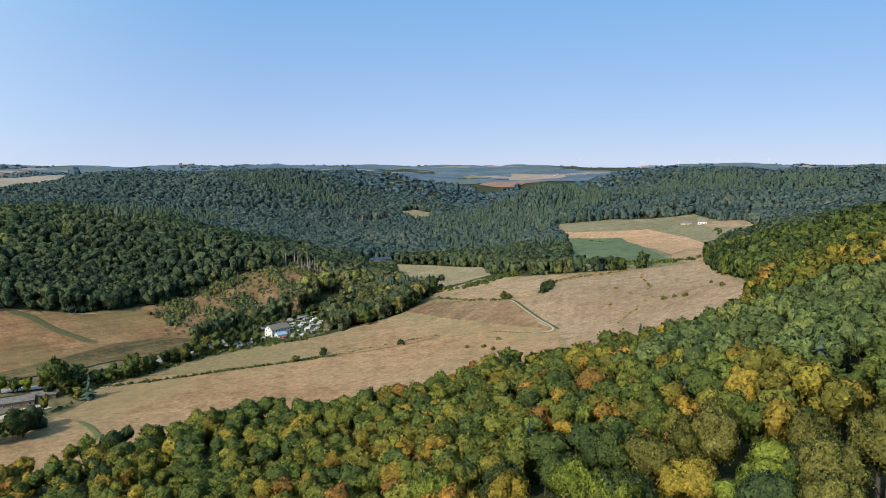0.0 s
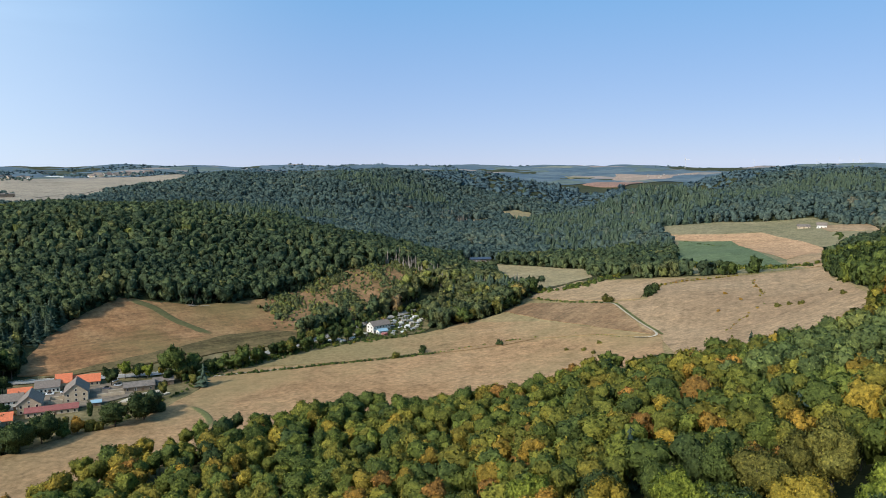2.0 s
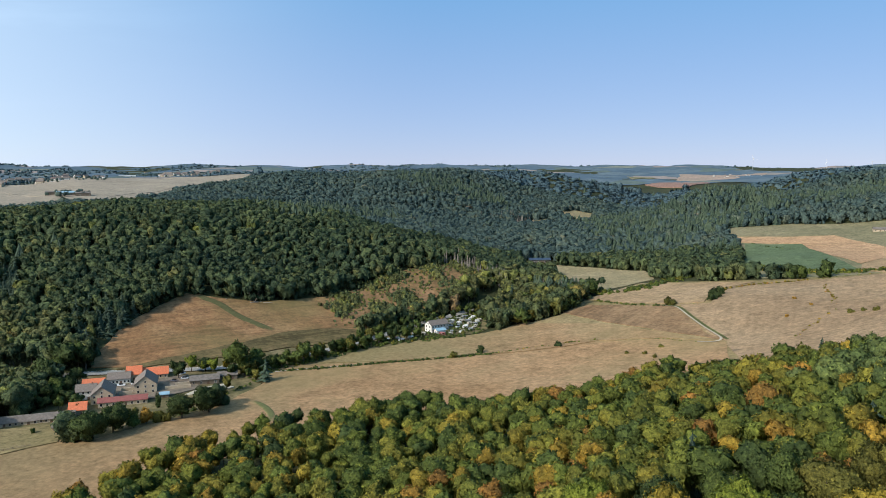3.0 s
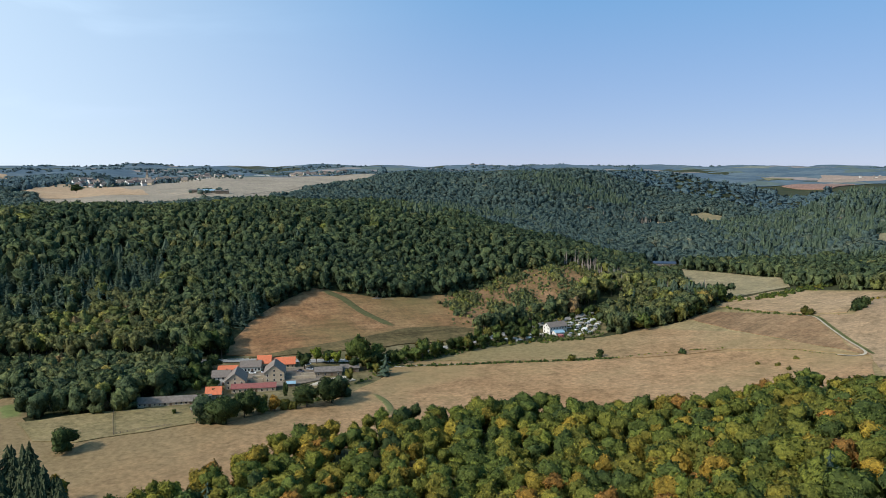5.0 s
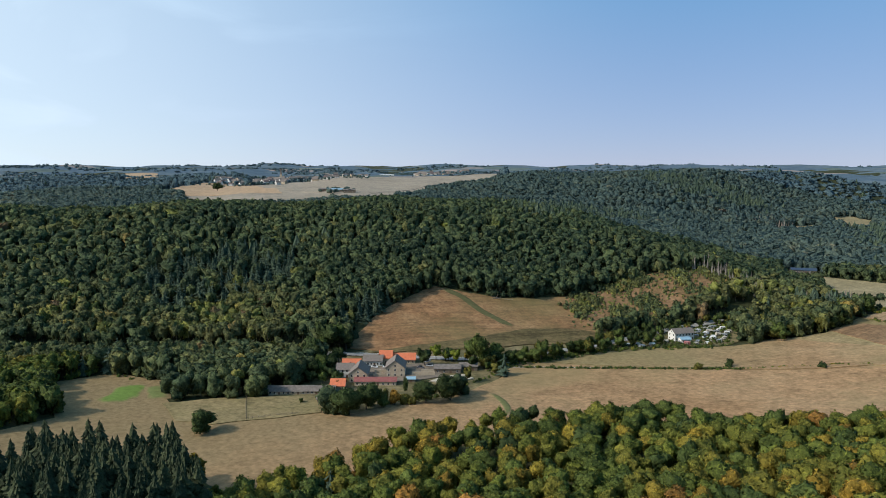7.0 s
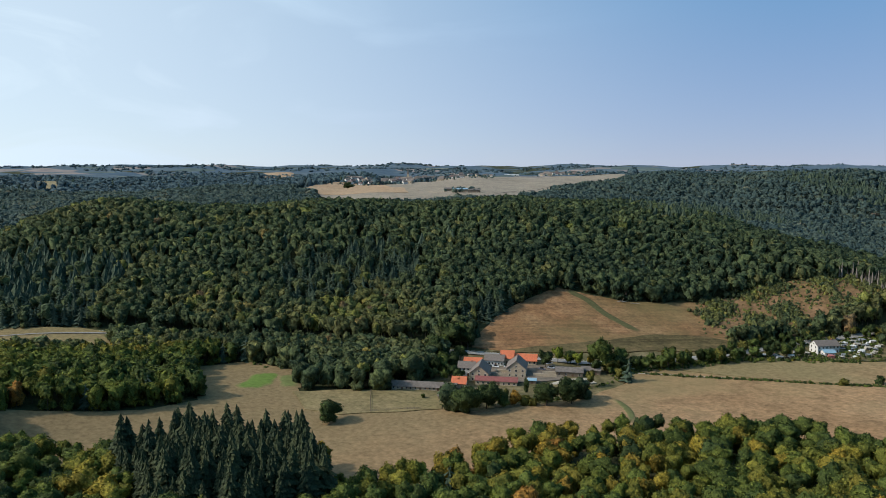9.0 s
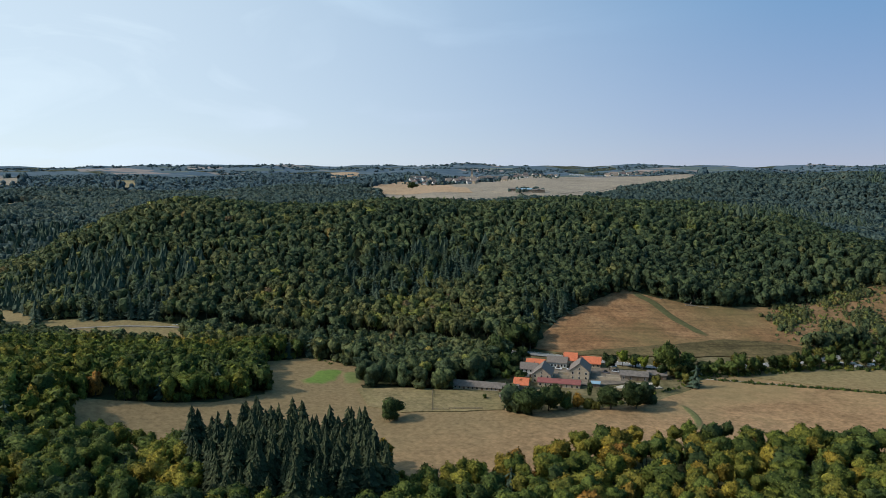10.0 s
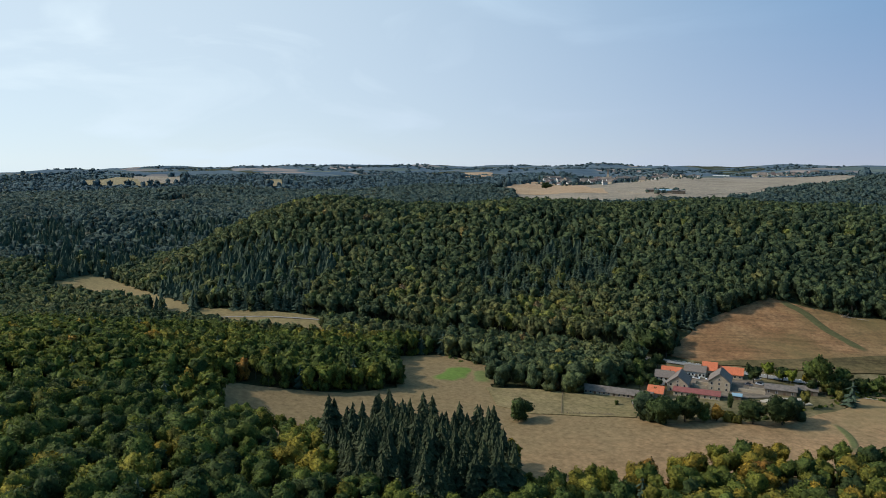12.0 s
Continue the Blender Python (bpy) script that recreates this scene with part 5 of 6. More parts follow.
def roof_slab(l, w, eave, rise, side, over=0.5, thick=0.22):
    """One slope of a pitched roof, with its eaves."""
    x, y = l / 2 + over, w / 2 + over
    k = rise / (w / 2)
    z1, z0 = eave + rise + 0.06, eave - over * k + 0.06
    v = np.array([(sx * x, s, z + t) for t in (0, thick) for sx in (-1, 1) for s, z in ((0, z1), (side * y, z0))], float)
    q = ((0, 1, 3, 2), (4, 6, 7, 5), (0, 4, 5, 1), (2, 3, 7, 6), (0, 2, 6, 4), (1, 5, 7, 3))
    return v, np.array([t for a, b, c, d in q for t in ((a, b, c), (a, c, d))])


M_STONE = mat_plain("stone_render", (0.4, 0.32, 0.22), 0.9, 0.18, 0.6, bump=0.02)
M_WHITE = mat_plain("white_render", (0.56, 0.54, 0.49), 0.85, 0.08, 0.4)
M_SLATE = mat_plain("slate", (0.15, 0.122, 0.1), 0.9, 0.25, 1.2, bump=0.02)
M_FIBRE = mat_plain("fibre_cement", (0.135, 0.112, 0.092), 0.9, 0.4, 0.5, bump=0.02)
M_YARD = mat_plain("trodden_yard", (0.14, 0.108, 0.075), 0.95, 0.5, 0.25, bump=0.05)
M_TILE = mat_plain("clay_tile", (0.5, 0.13, 0.05), 0.75, 0.2, 1.0, bump=0.03)
M_TILE_DARK = mat_plain("red_brown_tile", (0.2, 0.06, 0.048), 0.75, 0.22, 0.7, bump=0.03)
M_BLUE = mat_plain("pale_blue_sheet", (0.2, 0.31, 0.37), 0.7, 0.15, 0.6)
M_PLANK = mat_plain("weathered_planks", (0.17, 0.13, 0.09), 0.9, 0.3, 2.0)
M_FRAME = mat_plain("window_frame", (0.6, 0.57, 0.5), 0.7, 0.1)
M_PANE, _n, _l, _b = material("window_pane")
_b.inputs["Base Color"].default_value, _b.inputs["Roughness"].default_value = (0.015, 0.018, 0.022, 1), 0.12
M_DOOR = mat_plain("door_wood", (0.12, 0.07, 0.04), 0.7, 0.3, 3.0)
M_BRICK = mat_plain("chimney_brick", (0.3, 0.13, 0.08), 0.9, 0.25, 2.0)


def window(parent, x, y, z, out, w=0.95, h=1.25):
    """A framed pane on a wall; out is the wall's outward side: 'x+', 'x-', 'y+' or 'y-'."""
    s = 1 if out[1] == "+" else -1
    def slab(a, b, d0, d1):
        lo, hi = sorted((s * d0, s * d1))
        return tri_box(x - a, x + a, y + lo, y + hi, z - b, z + b) if out[0] == "y" else tri_box(x + lo, x + hi, y - a, y + a, z - b, z + b)
    fr = part("window", slab(w / 2 + 0.1, h / 2 + 0.1, -0.1, 0.05), M_FRAME, parent, smooth=False)
    part("pane", slab(w / 2, h / 2, 0.0, 0.07), M_PANE, fr, smooth=False)


def house(name, label, x, y, turn, l, w, eave, rise, wall, roof, cols=4, rows=1, gable=2, chimney=0, door=True, z=None, sides="y-", group=""):
    """A pitched-roof building; its ridge runs along its own x."""
    h = new(name)
    part("wall", gabled(l, w, eave, rise), wall, h, smooth=False)
    slopes = [part("roof", roof_slab(l, w, eave, rise, s), roof, h, smooth=False) for s in (-1, 1)]
    for r in range(rows):
        zz = 1.6 + r * 2.8
        for side in ("y-", "y+"):
            for c in range(cols):
                if door and r == 0 and c == cols // 2 and side == "y-":
                    continue
                window(h, -l / 2 + l * (c + 0.5) / cols, (w / 2) * (1 if side == "y+" else -1), zz, side)
        for side in ("x-", "x+"):
            for c in range(gable):
                window(h, (l / 2) * (1 if side == "x+" else -1), -w / 2 + w * (c + 0.5) / gable, zz, side)
    if gable and rise > 2.5:
        for side in ("x-", "x+"):
            window(h, (l / 2) * (1 if side == "x+" else -1), 0, eave + rise * 0.3, side, 0.9, 1.0)
    if door:
        dx = -l / 2 + l * (cols // 2 + 0.5) / max(cols, 1) if cols else 0
        part("door", tri_box(dx - 0.6, dx + 0.6, -w / 2 - 0.06, -w / 2 + 0.1, 0, 2.1), M_DOOR, h, "dark wooden door", smooth=False)
    for c in range(chimney):
        cx = l * (0.3 - 0.6 * c)
        part("chimney", tri_box(cx - 0.35, cx + 0.35, -0.35, 0.35, eave + rise * 0.6, eave + rise + 1.0), M_BRICK, slopes[0], smooth=False)
    h.matrix_basis = pose(x, y, float(land(x, y)) if z is None else z, 0, 0, turn)
    return tagged(h, label, "house" if "house" in name else "building", group)


A = 31.0      # the farm's lie
G = "farm buildings"
house("farmhouse", "tall beige stone farmhouse with slate gable roof", -263.5, 337, A + 90, 15, 11, 5.2, 4.4, M_STONE, M_SLATE, 5, 2, 3, 0, False, group=G)
house("farmhouse", "large beige stone house with grey slate roof", -251.0, 357, A + 90, 15, 11.6, 5.6, 4.6, M_STONE, M_SLATE, 5, 2, 3, 1, False, group=G)
house("farmhouse", "white rendered house with grey roof", -275, 338.5, A, 10, 8.5, 5.2, 2.8, M_WHITE, M_SLATE, 4, 2, 2, 1, group=G)
house("farm_building", "low red-roofed building behind the farmhouse", -281, 352, A, 11, 8, 3.0, 3.2, M_STONE, M_TILE, 4, 1, 2, group=G)
house("farm_building", "long white building with a grey roof by the road", -274, 365, A, 12, 8, 3.4, 2.8, M_WHITE, M_SLATE, 6, 1, 2, 1, group=G)
house("farm_building", "red-tiled building with steep roof", -269, 372, A, 8, 8, 4.2, 3.8, M_STONE, M_TILE, 3, 1, 2, group=G)
house("farm_building", "long orange-tiled barn beside the road", -259.5, 378.5, A, 14, 8, 2.9, 3.2, M_STONE, M_TILE, 5, 1, 2, group=G)
house("farm_building", "long low stable with red-brown roof closing the yard", -248.5, 333, A, 24, 6.5, 2.9, 1.6, M_STONE, M_TILE_DARK, 8, 1, 1, group=G)
house("barn", "broad dark grey barn with shallow roof", -227, 378, A, 16, 11, 3.0, 1.5, M_PLANK, M_FIBRE, 4, 1, 1, group=G)
house("barn", "open dark grey lean-to barn", -219, 390, A, 11, 9, 2.8, 1.3, M_PLANK, M_FIBRE, 2, 1, 1, group=G)
for i, off in enumerate((-13.2, -2.6, 6.4, 14.4)):
    c, s = math.cos(radians(A)), math.sin(radians(A))
    house("stable_row", "long grey-roofed stable row on the pasture", -274 + off * c, 300 + off * s, A, (12.6, 8.6, 9.4, 6.6)[i], 6.5, 2.3, 2.3 - 0.12 * i, M_STONE, M_FIBRE, (5, 3, 4, 2)[i], 1, 0, 0, True, group=G)
house("farm_building", "small building with a bright orange roof", -261.5, 315, A, 8, 7, 3.4, 3.0, M_STONE, M_TILE, 2, 1, 1, group=G)
house("shed", "small orange-roofed wooden shed", -257, 302, A + 60, 5, 4.6, 2.4, 2.2, M_PLANK, M_TILE, 1, 1, 0, group=G)
house("shed", "small grey-roofed hut on the pasture", -252.5, 293, A, 8, 5.5, 2.6, 1.5, M_PLANK, M_FIBRE, 2, 1, 0, group=G)
house("shed", "shed with a pale blue sheet roof", -281, 334, A, 8, 6.5, 2.8, 1.2, M_PLANK, M_BLUE, 2, 1, 0, group=G)
house("shed", "tiny shed with pale blue roof", -233.5, 347.5, A, 4.5, 4, 2.4, 0.8, M_PLANK, M_BLUE, 1, 1, 0, group=G)

# walled yard and gravel between the houses
yard_v, yard_t = drape([(-281, 345), (-262, 330), (-234, 345), (-222, 366), (-243, 386), (-262, 366)], 1.0, 8)
tagged(new("farmyard", mesh_from("farmyard", yard_v, yard_t, [M_YARD])), "brown trodden farmyard between the buildings", "yard", kind="structure")
yard_v, yard_t = drape([(-224, 352), (-212, 356), (-205, 372), (-214, 376), (-222, 366)], 1.0, 6)
tagged(new("farmyard", mesh_from("farmyard", yard_v, yard_t, [M_GRAVEL])), "sandy paddock beside the barn", "yard", kind="structure")
for (x0, y0), (x1, y1) in (((-262, 350), (-254, 355)), ((-259, 344), (-253, 348)), ((-240, 358), (-228, 365)), ((-238, 365), (-229, 371))):
    ln = math.hypot(x1 - x0, y1 - y0)
    ob = new("garden_wall", mesh_from("garden_wall", *tri_box(0, ln, -0.25, 0.25, -0.5, 1.9), [M_STONE], False))
    ob.matrix_basis = pose(x0, y0, float(land(x0, y0)) + 0.8, 0, 0, math.degrees(math.atan2(y1 - y0, x1 - x0)))
    tagged(ob, "beige stone wall round the farmyard", "wall", "yard walls")


def car_model(name, paint, label):
    c = new(name)
    m = mat_plain(name + "_paint", paint, 0.3, 0.03)
    v, f = tri_box(-2.1, 2.1, -0.85, 0.85, 0.3, 0.85)
    part("body", (v, f), m, c, smooth=False)
    v, f = tri_box(-1.3, 1.1, -0.75, 0.75, 0.85, 1.45)
    v[4:, 0] *= 0.72
    v[4:, 1] *= 0.85
    part("cabin", (v, f), M_PANE, c, smooth=False)
    for x in (-1.3, 1.3):
        for y in (-0.8, 0.8):
            v, f = trunk_shape(10, 0.32, 0.32)
            part("wheel", (np.c_[v[:, 0] + x, (v[:, 2] - 0.5) * 0.2 + y, v[:, 1] + 0.32], f), M_RUBBER, c, smooth=False)
    return tagged(c, label, "car", "parked cars")


M_RUBBER = mat_plain("tyre", (0.02, 0.02, 0.02), 0.9, 0.1)
for paint, label, spots in (((0.75, 0.75, 0.75), "white car parked by the buildings", [(-268, 358, 20), (-262, 362, 40), (-108, 541, 60)]), ((0.1, 0.1, 0.12), "dark grey car parked by the buildings", [(-243, 372, 10), (-125, 535, 30)]),
                            ((0.45, 0.46, 0.48), "silver car parked by the buildings", [(-246, 385, 70), (-240, 378, 15), (-115, 545, 10)])):
    model = car_model("car", paint, label)
    for i, (x, y, r) in enumerate(spots):
        m = pose(x, y, float(land(x, y)) + 1.0, 0, 0, r)
        (model if i == 0 else copy_thing(model, m)).matrix_basis = m


# ---- pasture fence ----
def fence(line, label):
    f = new("fence")
    pts = list(line)
    total = 0
    for (x0, y0), (x1, y1) in zip(pts, pts[1:]):
        ln = math.hypot(x1 - x0, y1 - y0)
        n = int(ln / 3)
        turn = math.atan2(y1 - y0, x1 - x0)
        for k in range(n):
            u = k / n
            px, py = x0 + (x1 - x0) * u, y0 + (y1 - y0) * u
            z = float(land(px, py)) + 0.7
            v, t = tri_box(-0.09, 0.09, -0.09, 0.09, -0.6, 1.25)
            part("post", (v + (px, py, z), t), M_PLANK, f, smooth=False)
        za, zb = float(land(x0, y0)) + 0.7, float(land(x1, y1)) + 0.7
        for h in (0.55, 1.05):
            v, t = tri_box(0, 1, -0.04, 0.04, -0.05, 0.05)
            v = np.c_[x0 + (x1 - x0) * v[:, 0] - v[:, 1] * math.sin(turn), y0 + (y1 - y0) * v[:, 0] + v[:, 1] * math.cos(turn), za + (zb - za) * v[:, 0] + h + v[:, 2]]
            part("rail", (v, t), M_PLANK, f, smooth=False)
    return tagged(f, label, "fence", "pasture fences")


fence([(-300, 282), (-284, 266), (-267, 250)], "weathered wooden fence across the pasture")
fence([(-267, 250), (-260, 260), (-250, 270)], "weathered wooden paddock fence")
fence([(-296, 285), (-290, 279)], "short length of wooden fence")
# ---- camp site by the stream ----
house("camp_house", "long white two-storey house with grey roof at the camp site", -123, 533, 50, 16, 8.5, 5.6, 2.8, M_WHITE, M_SLATE, 6, 2, 2, 1)
house("shed", "white hut with a pale blue roof", -118.5, 524, 40, 7, 5.5, 3.2, 1.2, M_WHITE, M_BLUE, 2, 1, 1)
house("barn", "low dark grey hall far down the valley", -78, 903, 15, 26, 11, 3.4, 1.8, M_FIBRE, mat_plain("solar_roof", (0.035, 0.045, 0.065), 0.4, 0.2, 0.5), 6, 1, 2)
house("cottage_house", "white cottage among trees at the valley's foot", -22, 663, 30, 9, 7, 4.5, 3.0, M_WHITE, M_SLATE, 3, 2, 2)
house("cottage_house", "white farm cottage at the far hamlet", 335, 944, -20, 11, 7, 4.0, 3.0, M_WHITE, M_SLATE, 3, 1, 2)
house("barn", "low pale barn at the far hamlet", 318, 956, -10, 14, 8, 3.0, 2.2, M_STONE, M_FIBRE, 3, 1, 1)


def caravan(paint, label):
    c = new("caravan")
    v, f = tri_box(-2.7, 2.7, -1.1, 1.1, 0.45, 2.5)
    v[[4, 6], 0] += 0.5
    v[[5, 7], 0] -= 0.3
    part("body", (v, f), mat_plain("caravan_shell", paint, 0.4, 0.06), c, smooth=False)
    for x in (-1.4, 0.2, 1.5):
        part("window", tri_box(x - 0.4, x + 0.4, -1.14, -1.05, 1.3, 1.9), M_PANE, c, smooth=False)
    part("door", tri_box(-0.8, -0.25, -1.13, -1.05, 0.5, 2.2), M_FRAME, c, smooth=False)
    for y in (-1.0, 1.0):
        v, f = trunk_shape(10, 0.33, 0.33)
        part("wheel", (np.c_[v[:, 0], (v[:, 2] - 0.5) * 0.2 + y, v[:, 1] + 0.33], f), M_RUBBER, c, smooth=False)
    part("awning", tri_box(-1.9, 1.9, -3.6, -1.1, 2.25, 2.34), mat_plain("awning_cloth", tuple(min(0.8, q * 1.0) for q in paint), 0.8, 0.1), c, smooth=False)
    for x in (-1.8, 1.8):
        part("awning_pole", tri_box(x - 0.05, x + 0.05, -3.55, -3.45, 0, 2.25), M_FRAME, c, smooth=False)
    return tagged(c, label, "caravan", "caravans of the camp site")


def camp():
    spots = [(-151, 497), (-145, 499), (-141, 497), (-147, 503), (-141, 512), (-136, 517), (-136, 505), (-130, 519)]
    gx, gy = np.meshgrid(np.arange(-128, -88, 6.4), np.arange(514, 584, 6.4))
    gx, gy = gx.ravel() + RNG.uniform(-1.4, 1.4, gx.size), gy.ravel() + RNG.uniform(-1.4, 1.4, gy.size)
    ok = inside(gx, gy, CAMP) & (np.hypot(gx + 119, gy - 537) > 12)
    spots += list(zip(gx[ok], gy[ok]))
    models = [caravan((0.55, 0.54, 0.5), "white caravan with awning on the camp site"), caravan((0.36, 0.32, 0.25), "cream caravan with awning on the camp site"),
              caravan((0.2, 0.21, 0.21), "pale grey caravan on the camp site"), caravan((0.35, 0.12, 0.1), "red-brown mobile home on the camp site")]
    for i, (x, y) in enumerate(spots):
        k = 3 if i in (3, 9) else i % 3
        m = pose(x, y, float(land(x, y)) + 0.5, 0, 0, RNG.uniform(-30, 70)) @ Matrix.Scale(RNG.uniform(0.55, 0.9), 4)
        ob = models[k]
        if ob.get("placed"):
            ob = copy_thing(ob, m)
        ob.matrix_basis = m
        ob["placed"] = 1
    pile = Pile()
    for _ in range(420):
        x, y = RNG.uniform(-152, -90), RNG.uniform(500, 580)
        s = RNG.uniform(0.6, 1.9)
        if abs((y - 538) - 0.9 * (x + 115)) < 26 and math.hypot(x + 124, y - 533) > 11:
            pile.add(BUSH[RNG.randint(4)], (x, y, float(land(x, y)) + 0.6 + s * 0.4), np.array((s, s, s * 1.2)), RNG.uniform(0, 6.3), np.clip(0.2 + RNG.normal(0, 0.12), 0, 1))
    tagged(pile.build("shrubs", M_WOODS), "clipped green bushes between the caravan plots", "shrubs", kind="stuff")
    v, t = drape(CAMP, 0.7, 6)
    tagged(new("camp_ground", mesh_from("camp_ground", v, t, [M_FIELD["valley_yard"]])), "trodden grass and gravel ground of the camp site", "yard", kind="structure")


camp()
tagged(new("track", mesh_from("track", *ribbon([(-121, 556), (-112, 572), (-102, 584), (-94, 592)], 4.0, 0.9, 4), [M_GRAVEL])), "pale lane behind the camp house", "track", kind="structure")
# ---- upland village, far fields and the distance ----
def far_place(bearing, d):
    x, y = at(bearing, d)
    return x, y, float(land(x, y))


def village_house(wall, roof, l, w, eave, rise, label):
    h = new("village_house")
    part("wall", gabled(l, w, eave, rise), wall, h, smooth=False)
    for s in (-1, 1):
        part("roof", roof_slab(l, w, eave, rise, s), roof, h, smooth=False)
    for c in (-0.25, 0.25):
        window(h, l * c, -w / 2, 1.8, "y-", 1.3, 1.5)
    return tagged(h, label, "house", "houses of the upland village")


def village():
    models = [village_house(M_WHITE, M_SLATE, 13, 9, 5.5, 4, "white village house with a dark roof"), village_house(M_WHITE, mat_plain("brown_tile", (0.1, 0.07, 0.062), 0.85, 0.2, 0.6), 12, 9, 5.5, 4, "white village house with a red-brown roof"),
              village_house(M_STONE, M_SLATE, 14, 9, 5, 4, "beige village house with a slate roof"), village_house(M_WHITE, M_FIBRE, 16, 9, 4.5, 3, "long pale village building")]
    first = [True] * 4
    for b0, b1, d0, d1, n in ((48.4, 43.4, 2050, 2450, 62), (44.6, 39.5, 2200, 2750, 46), (40.5, 37, 2500, 3000, 14), (34.5, 31.5, 3100, 3500, 18), (33, 28.6, 3000, 3300, 18), (-7.6, -11.0, 3300, 3700, 16)):
        for _ in range(n):
            b, d = RNG.uniform(b1, b0), RNG.uniform(d0, d1)
            x, y, z = far_place(b, d)
            k = RNG.randint(4) if b > 0 else 0
            m = pose(x, y, z + 1.5, 0, 0, b + RNG.uniform(-50, 50)) @ Matrix.Scale(RNG.uniform(0.9, 1.4) * (0.5 if b < 0 else 1), 4)
            (models[k] if first[k] else copy_thing(models[k], m)).matrix_basis = m
            first[k] = False
    x, y, z = far_place(44.1, 2450)
    church = new("church")
    part("nave", gabled(26, 12, 9, 6), M_WHITE, church, smooth=False)
    for s in (-1, 1):
        part("roof", roof_slab(26, 12, 9, 6, s), M_SLATE, church, smooth=False)
    part("tower", tri_box(12, 19, -3.5, 3.5, -2, 24), M_STONE, church, smooth=False)
    v = np.array([(12, -3.5, 24), (19, -3.5, 24), (19, 3.5, 24), (12, 3.5, 24), (15.5, 0, 44)], float)
    part("spire", (v, np.array([(0, 1, 4), (1, 2, 4), (2, 3, 4), (3, 0, 4)])), M_SLATE, church, smooth=False)
    church.matrix_basis = pose(x, y, z, 0, 0, 30)
    tagged(church, "village church with a pointed slate spire", "church")
    for b, d, l, w, mat, lab in ((39.6, 1330, 30, 14, M_BLUE, "low blue-grey farm hall on the upland"), (38.6, 1310, 22, 14, M_FIBRE, "low dark farm hall on the upland"),
                                 (40.4, 1380, 26, 12, M_FIBRE, "low grey farm hall on the upland"), (35.7, 3050, 60, 20, M_WHITE, "long white factory hall on the upland")):
        x, y, z = far_place(b, d)
        house("hall", lab, x, y, b, l, w, 5, 2, M_WHITE if d > 2000 else M_PLANK, mat, 5, 1, 2)
    oak = tree_model("oak_tree", "dark", 901, 22, 13, 300, 0.14, 8, 13, 14, "big round lone oak on the upland field", tall=0.85)
    x, y = at(48.4, 1760)
    oak.matrix_basis = pose(x, y, float(land(x, y)))


village()


def turbine(label):
    t = new("wind_turbine")
    v, f = trunk_shape(10, 2.0, 1.0)
    part("tower", (v * (1, 1, 90), f), M_WHITE, t)
    part("nacelle", tri_box(-1.5, 1.5, -4, 4, 89, 93), M_WHITE, t, smooth=False)
    for k in range(3):
        q = radians(20 + 120 * k)
        v, f = tri_box(-1.2, 1.2, -0.2, 0.2, 0, 38)
        v[4:, 0] *= 0.3
        part("blade", (np.c_[v[:, 0] * math.cos(q) + v[:, 2] * math.sin(q), v[:, 1] - 4.5, v[:, 2] * math.cos(q) - v[:, 0] * math.sin(q) + 91], f), M_WHITE, t, smooth=False)
    return tagged(t, label, "wind turbine", "wind turbines")


def place_turbines():
    model = turbine("slender white wind turbine on the horizon")
    for i, (b, d, s) in enumerate(((-10.3, 4300, 0.62), (-15.0, 4700, 0.45), (-17.7, 4700, 0.45), (-19.0, 4650, 0.45), (-20.4, 4700, 0.45), (-21.2, 4700, 0.4), (-21.6, 4700, 0.45), (-23.8, 4600, 0.5))):
        x, y, z = far_place(b, d)
        m = pose(x, y, max(z, 92), 0, 0, b + 160) @ Matrix.Scale(s, 4)
        (model if i == 0 else copy_thing(model, m)).matrix_basis = m


place_turbines()


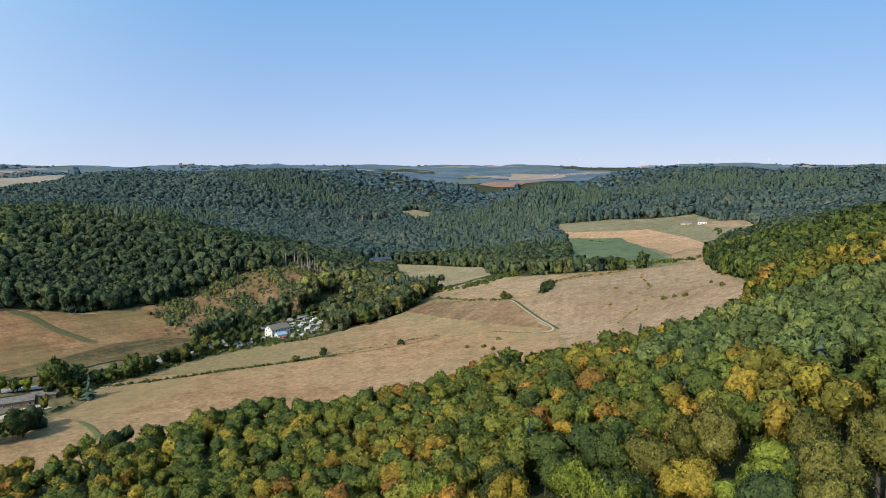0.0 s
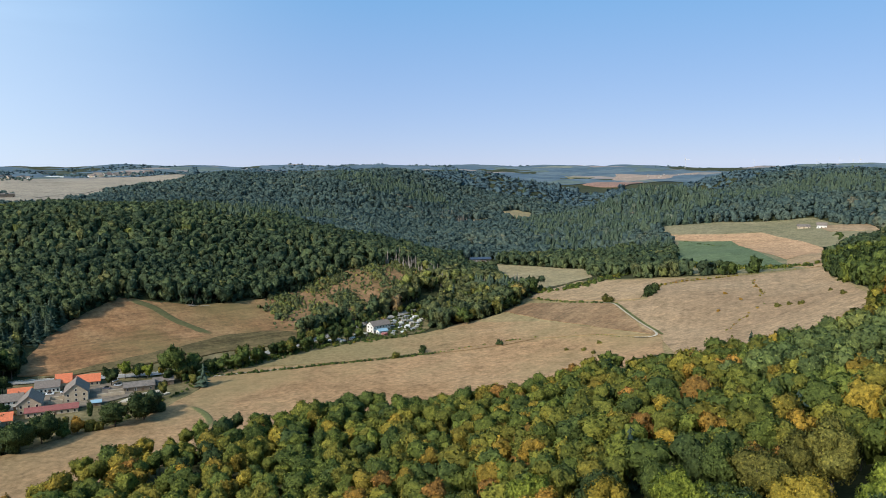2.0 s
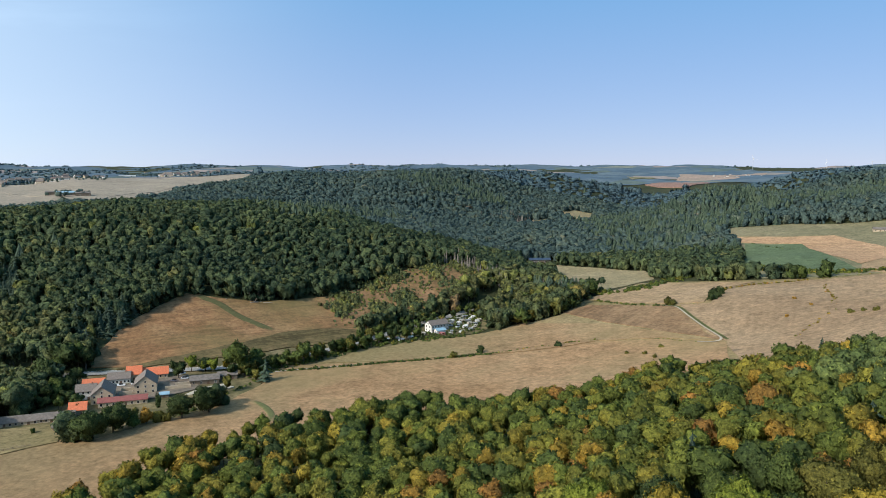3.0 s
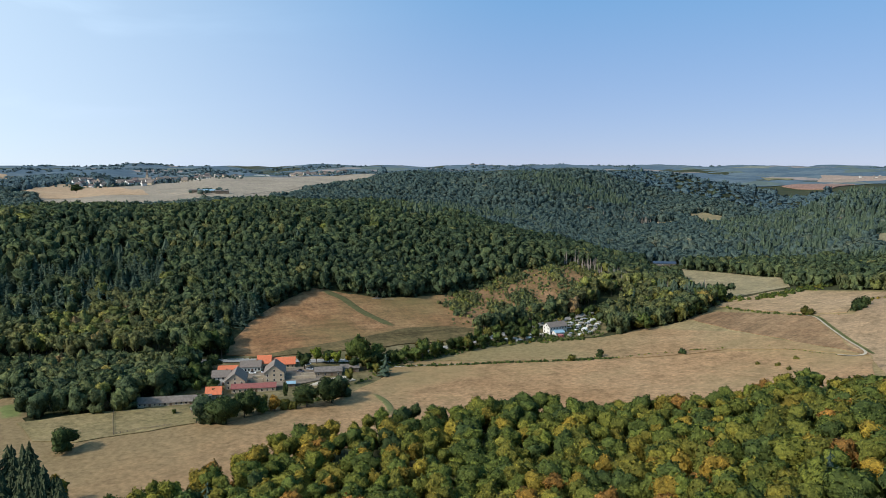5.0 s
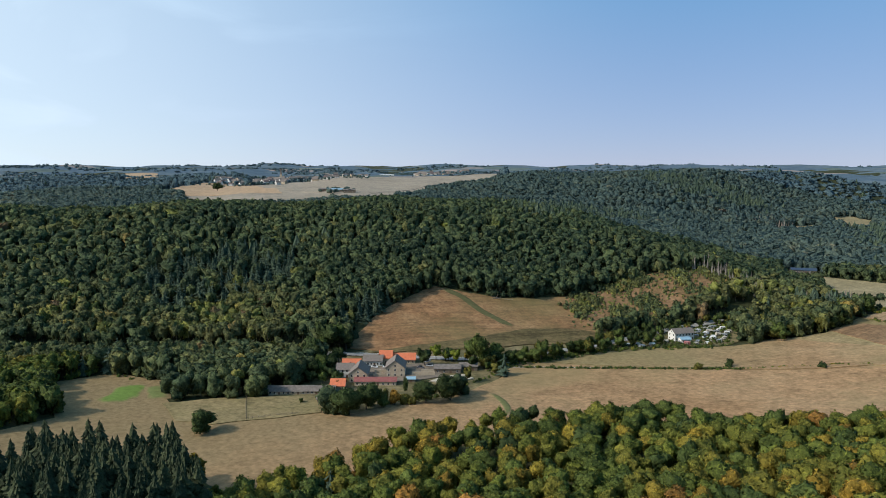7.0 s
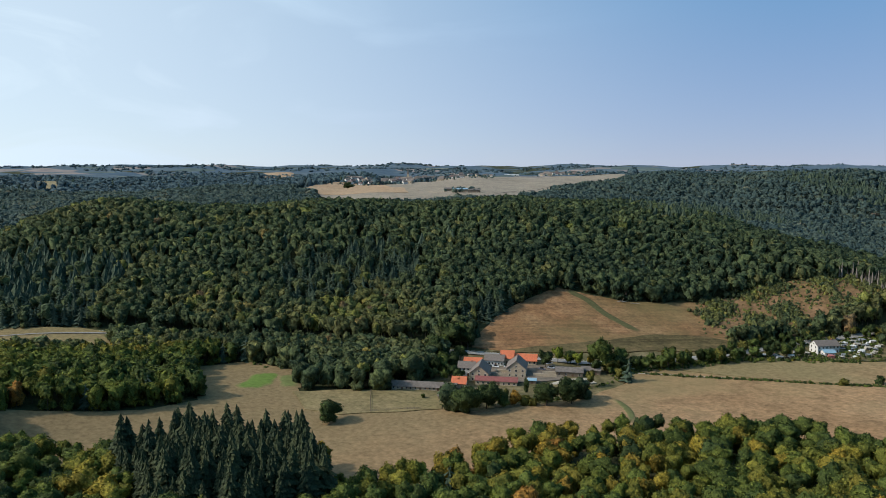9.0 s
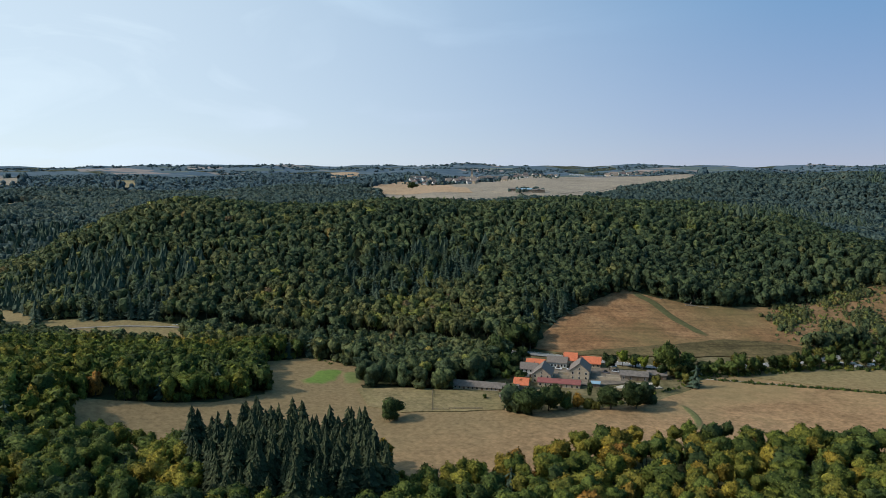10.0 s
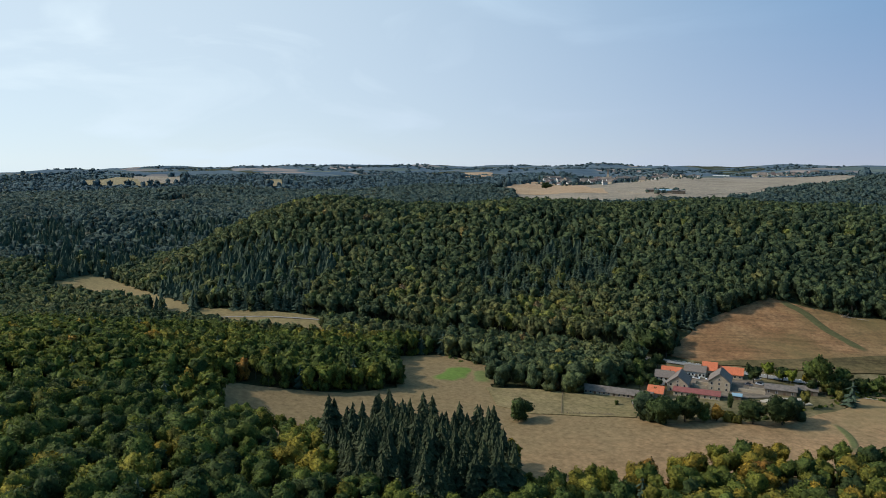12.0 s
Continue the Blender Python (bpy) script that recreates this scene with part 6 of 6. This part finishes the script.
def distance():
    """The far country: woods, stubble and villages in strips, up to a low wavy skyline."""
    bear = np.radians(np.arange(-40, 96, 0.35))
    ring = np.geomspace(2850, 4930, 46)
    b, r = np.meshgrid(bear, ring)
    x, y = -r * np.sin(b), r * np.cos(b)
    wave = np.array([noise.fractal((p / 700, q / 700, 2.0), 1.0, 2.0, 4) for p, q in zip(x.ravel(), y.ravel())]).reshape(x.shape)
    z = land(x, y) + 2 + np.clip((r - 2850) / 900, 0, 1) * (2 + 20 * wave)
    nb = len(bear)
    i, j = np.meshgrid(np.arange(len(ring) - 1), np.arange(nb - 1), indexing="ij")
    a = i * nb + j
    quads = np.stack([a, a + nb, a + nb + 1, a + 1], -1).reshape(-1, 4)[:, ::-1]
    m, n, l, bs = material("hazed_far_country")
    p = coords(n, l)
    cell = n.new("ShaderNodeTexVoronoi")
    cell.inputs["Scale"].default_value = 0.006
    warp = n.new("ShaderNodeTexNoise")
    warp.inputs["Scale"].default_value = 0.004
    l.new(p, warp.inputs["Vector"])
    shift = n.new("ShaderNodeVectorMath")
    shift.operation = "MULTIPLY_ADD"
    shift.inputs[1].default_value = (160, 160, 0)
    l.new(warp.outputs["Color"], shift.inputs[0])
    l.new(p, shift.inputs[2])
    l.new(shift.outputs[0], cell.inputs["Vector"])
    pick = n.new("ShaderNodeSeparateColor")
    l.new(cell.outputs["Color"], pick.inputs[0])
    # wood and field colours are greyed and blued here to paint the haze
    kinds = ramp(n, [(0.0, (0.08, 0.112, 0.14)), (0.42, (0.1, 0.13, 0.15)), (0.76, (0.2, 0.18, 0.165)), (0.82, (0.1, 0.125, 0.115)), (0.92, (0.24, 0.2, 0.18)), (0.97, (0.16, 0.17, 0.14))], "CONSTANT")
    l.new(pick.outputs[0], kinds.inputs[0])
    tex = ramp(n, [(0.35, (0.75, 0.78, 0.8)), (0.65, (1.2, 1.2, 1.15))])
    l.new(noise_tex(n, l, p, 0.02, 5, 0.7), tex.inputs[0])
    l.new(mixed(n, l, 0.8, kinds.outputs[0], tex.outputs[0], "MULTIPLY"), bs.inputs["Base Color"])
    bs.inputs["Roughness"].default_value = 1.0
    bs.inputs["Specular IOR Level"].default_value = 0.0
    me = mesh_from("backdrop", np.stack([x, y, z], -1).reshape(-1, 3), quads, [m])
    tagged(new("backdrop", me), "far country of woods and stubble fields, tinted blue for haze", "backdrop", kind="structure")


distance()


def far_clumps():
    """Copses and forest edges that roughen the far skyline, and the trees between the village houses."""
    pile = Pile()
    for _ in range(7000):
        b, d = RNG.uniform(-38, 92), RNG.uniform(2900, 4850)
        x, y = at(b, d)
        if noise.noise((x / 500, y / 500, 5.0)) < 0.02 or (-16 < b < 6 and d < 4500):
            continue
        s = RNG.uniform(8, 19)
        wave = noise.fractal((x / 700, y / 700, 2.0), 1.0, 2.0, 4)
        z = float(land(x, y)) + 2 + min(1, (d - 2850) / 900) * (2 + 20 * wave)
        pile.add(CROWN_TINY[RNG.randint(4)], (x, y, z + 2), np.array((s, s, RNG.uniform(7, 13))), RNG.uniform(0, 6.3), np.clip(0.2 + RNG.normal(0, 0.15), 0, 1))
    tagged(pile.build("far_woods", M_HAZE_COPSE), "copses along the far skyline, tinted blue for haze", "woodland", kind="stuff")
    pile = Pile()
    for b0, b1, d0, d1, n in ((49, 37, 2050, 2950, 240), (36, 28, 2950, 3400, 120), (50, 44, 1950, 2100, 30), (40.8, 38, 1290, 1400, 16), (37, 26.5, 3150, 3350, 120), (89, 79.5, 1500, 1620, 420), (74, 71, 1500, 2200, 160)):
        for _ in range(n):
            b, d = RNG.uniform(b1, b0), RNG.uniform(d0, d1)
            x, y = at(b, d)
            s = RNG.uniform(2.6, 6) if d > 1650 else RNG.uniform(3.5, 8)
            pile.add(CROWN_SMALL[RNG.randint(6)], (x, y, float(land(x, y)) + s * 0.8 + 1), np.array((s, s, s)), RNG.uniform(0, 6.3), np.clip(0.2 + RNG.normal(0, 0.15), 0, 1))
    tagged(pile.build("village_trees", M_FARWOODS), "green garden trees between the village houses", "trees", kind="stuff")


far_clumps()
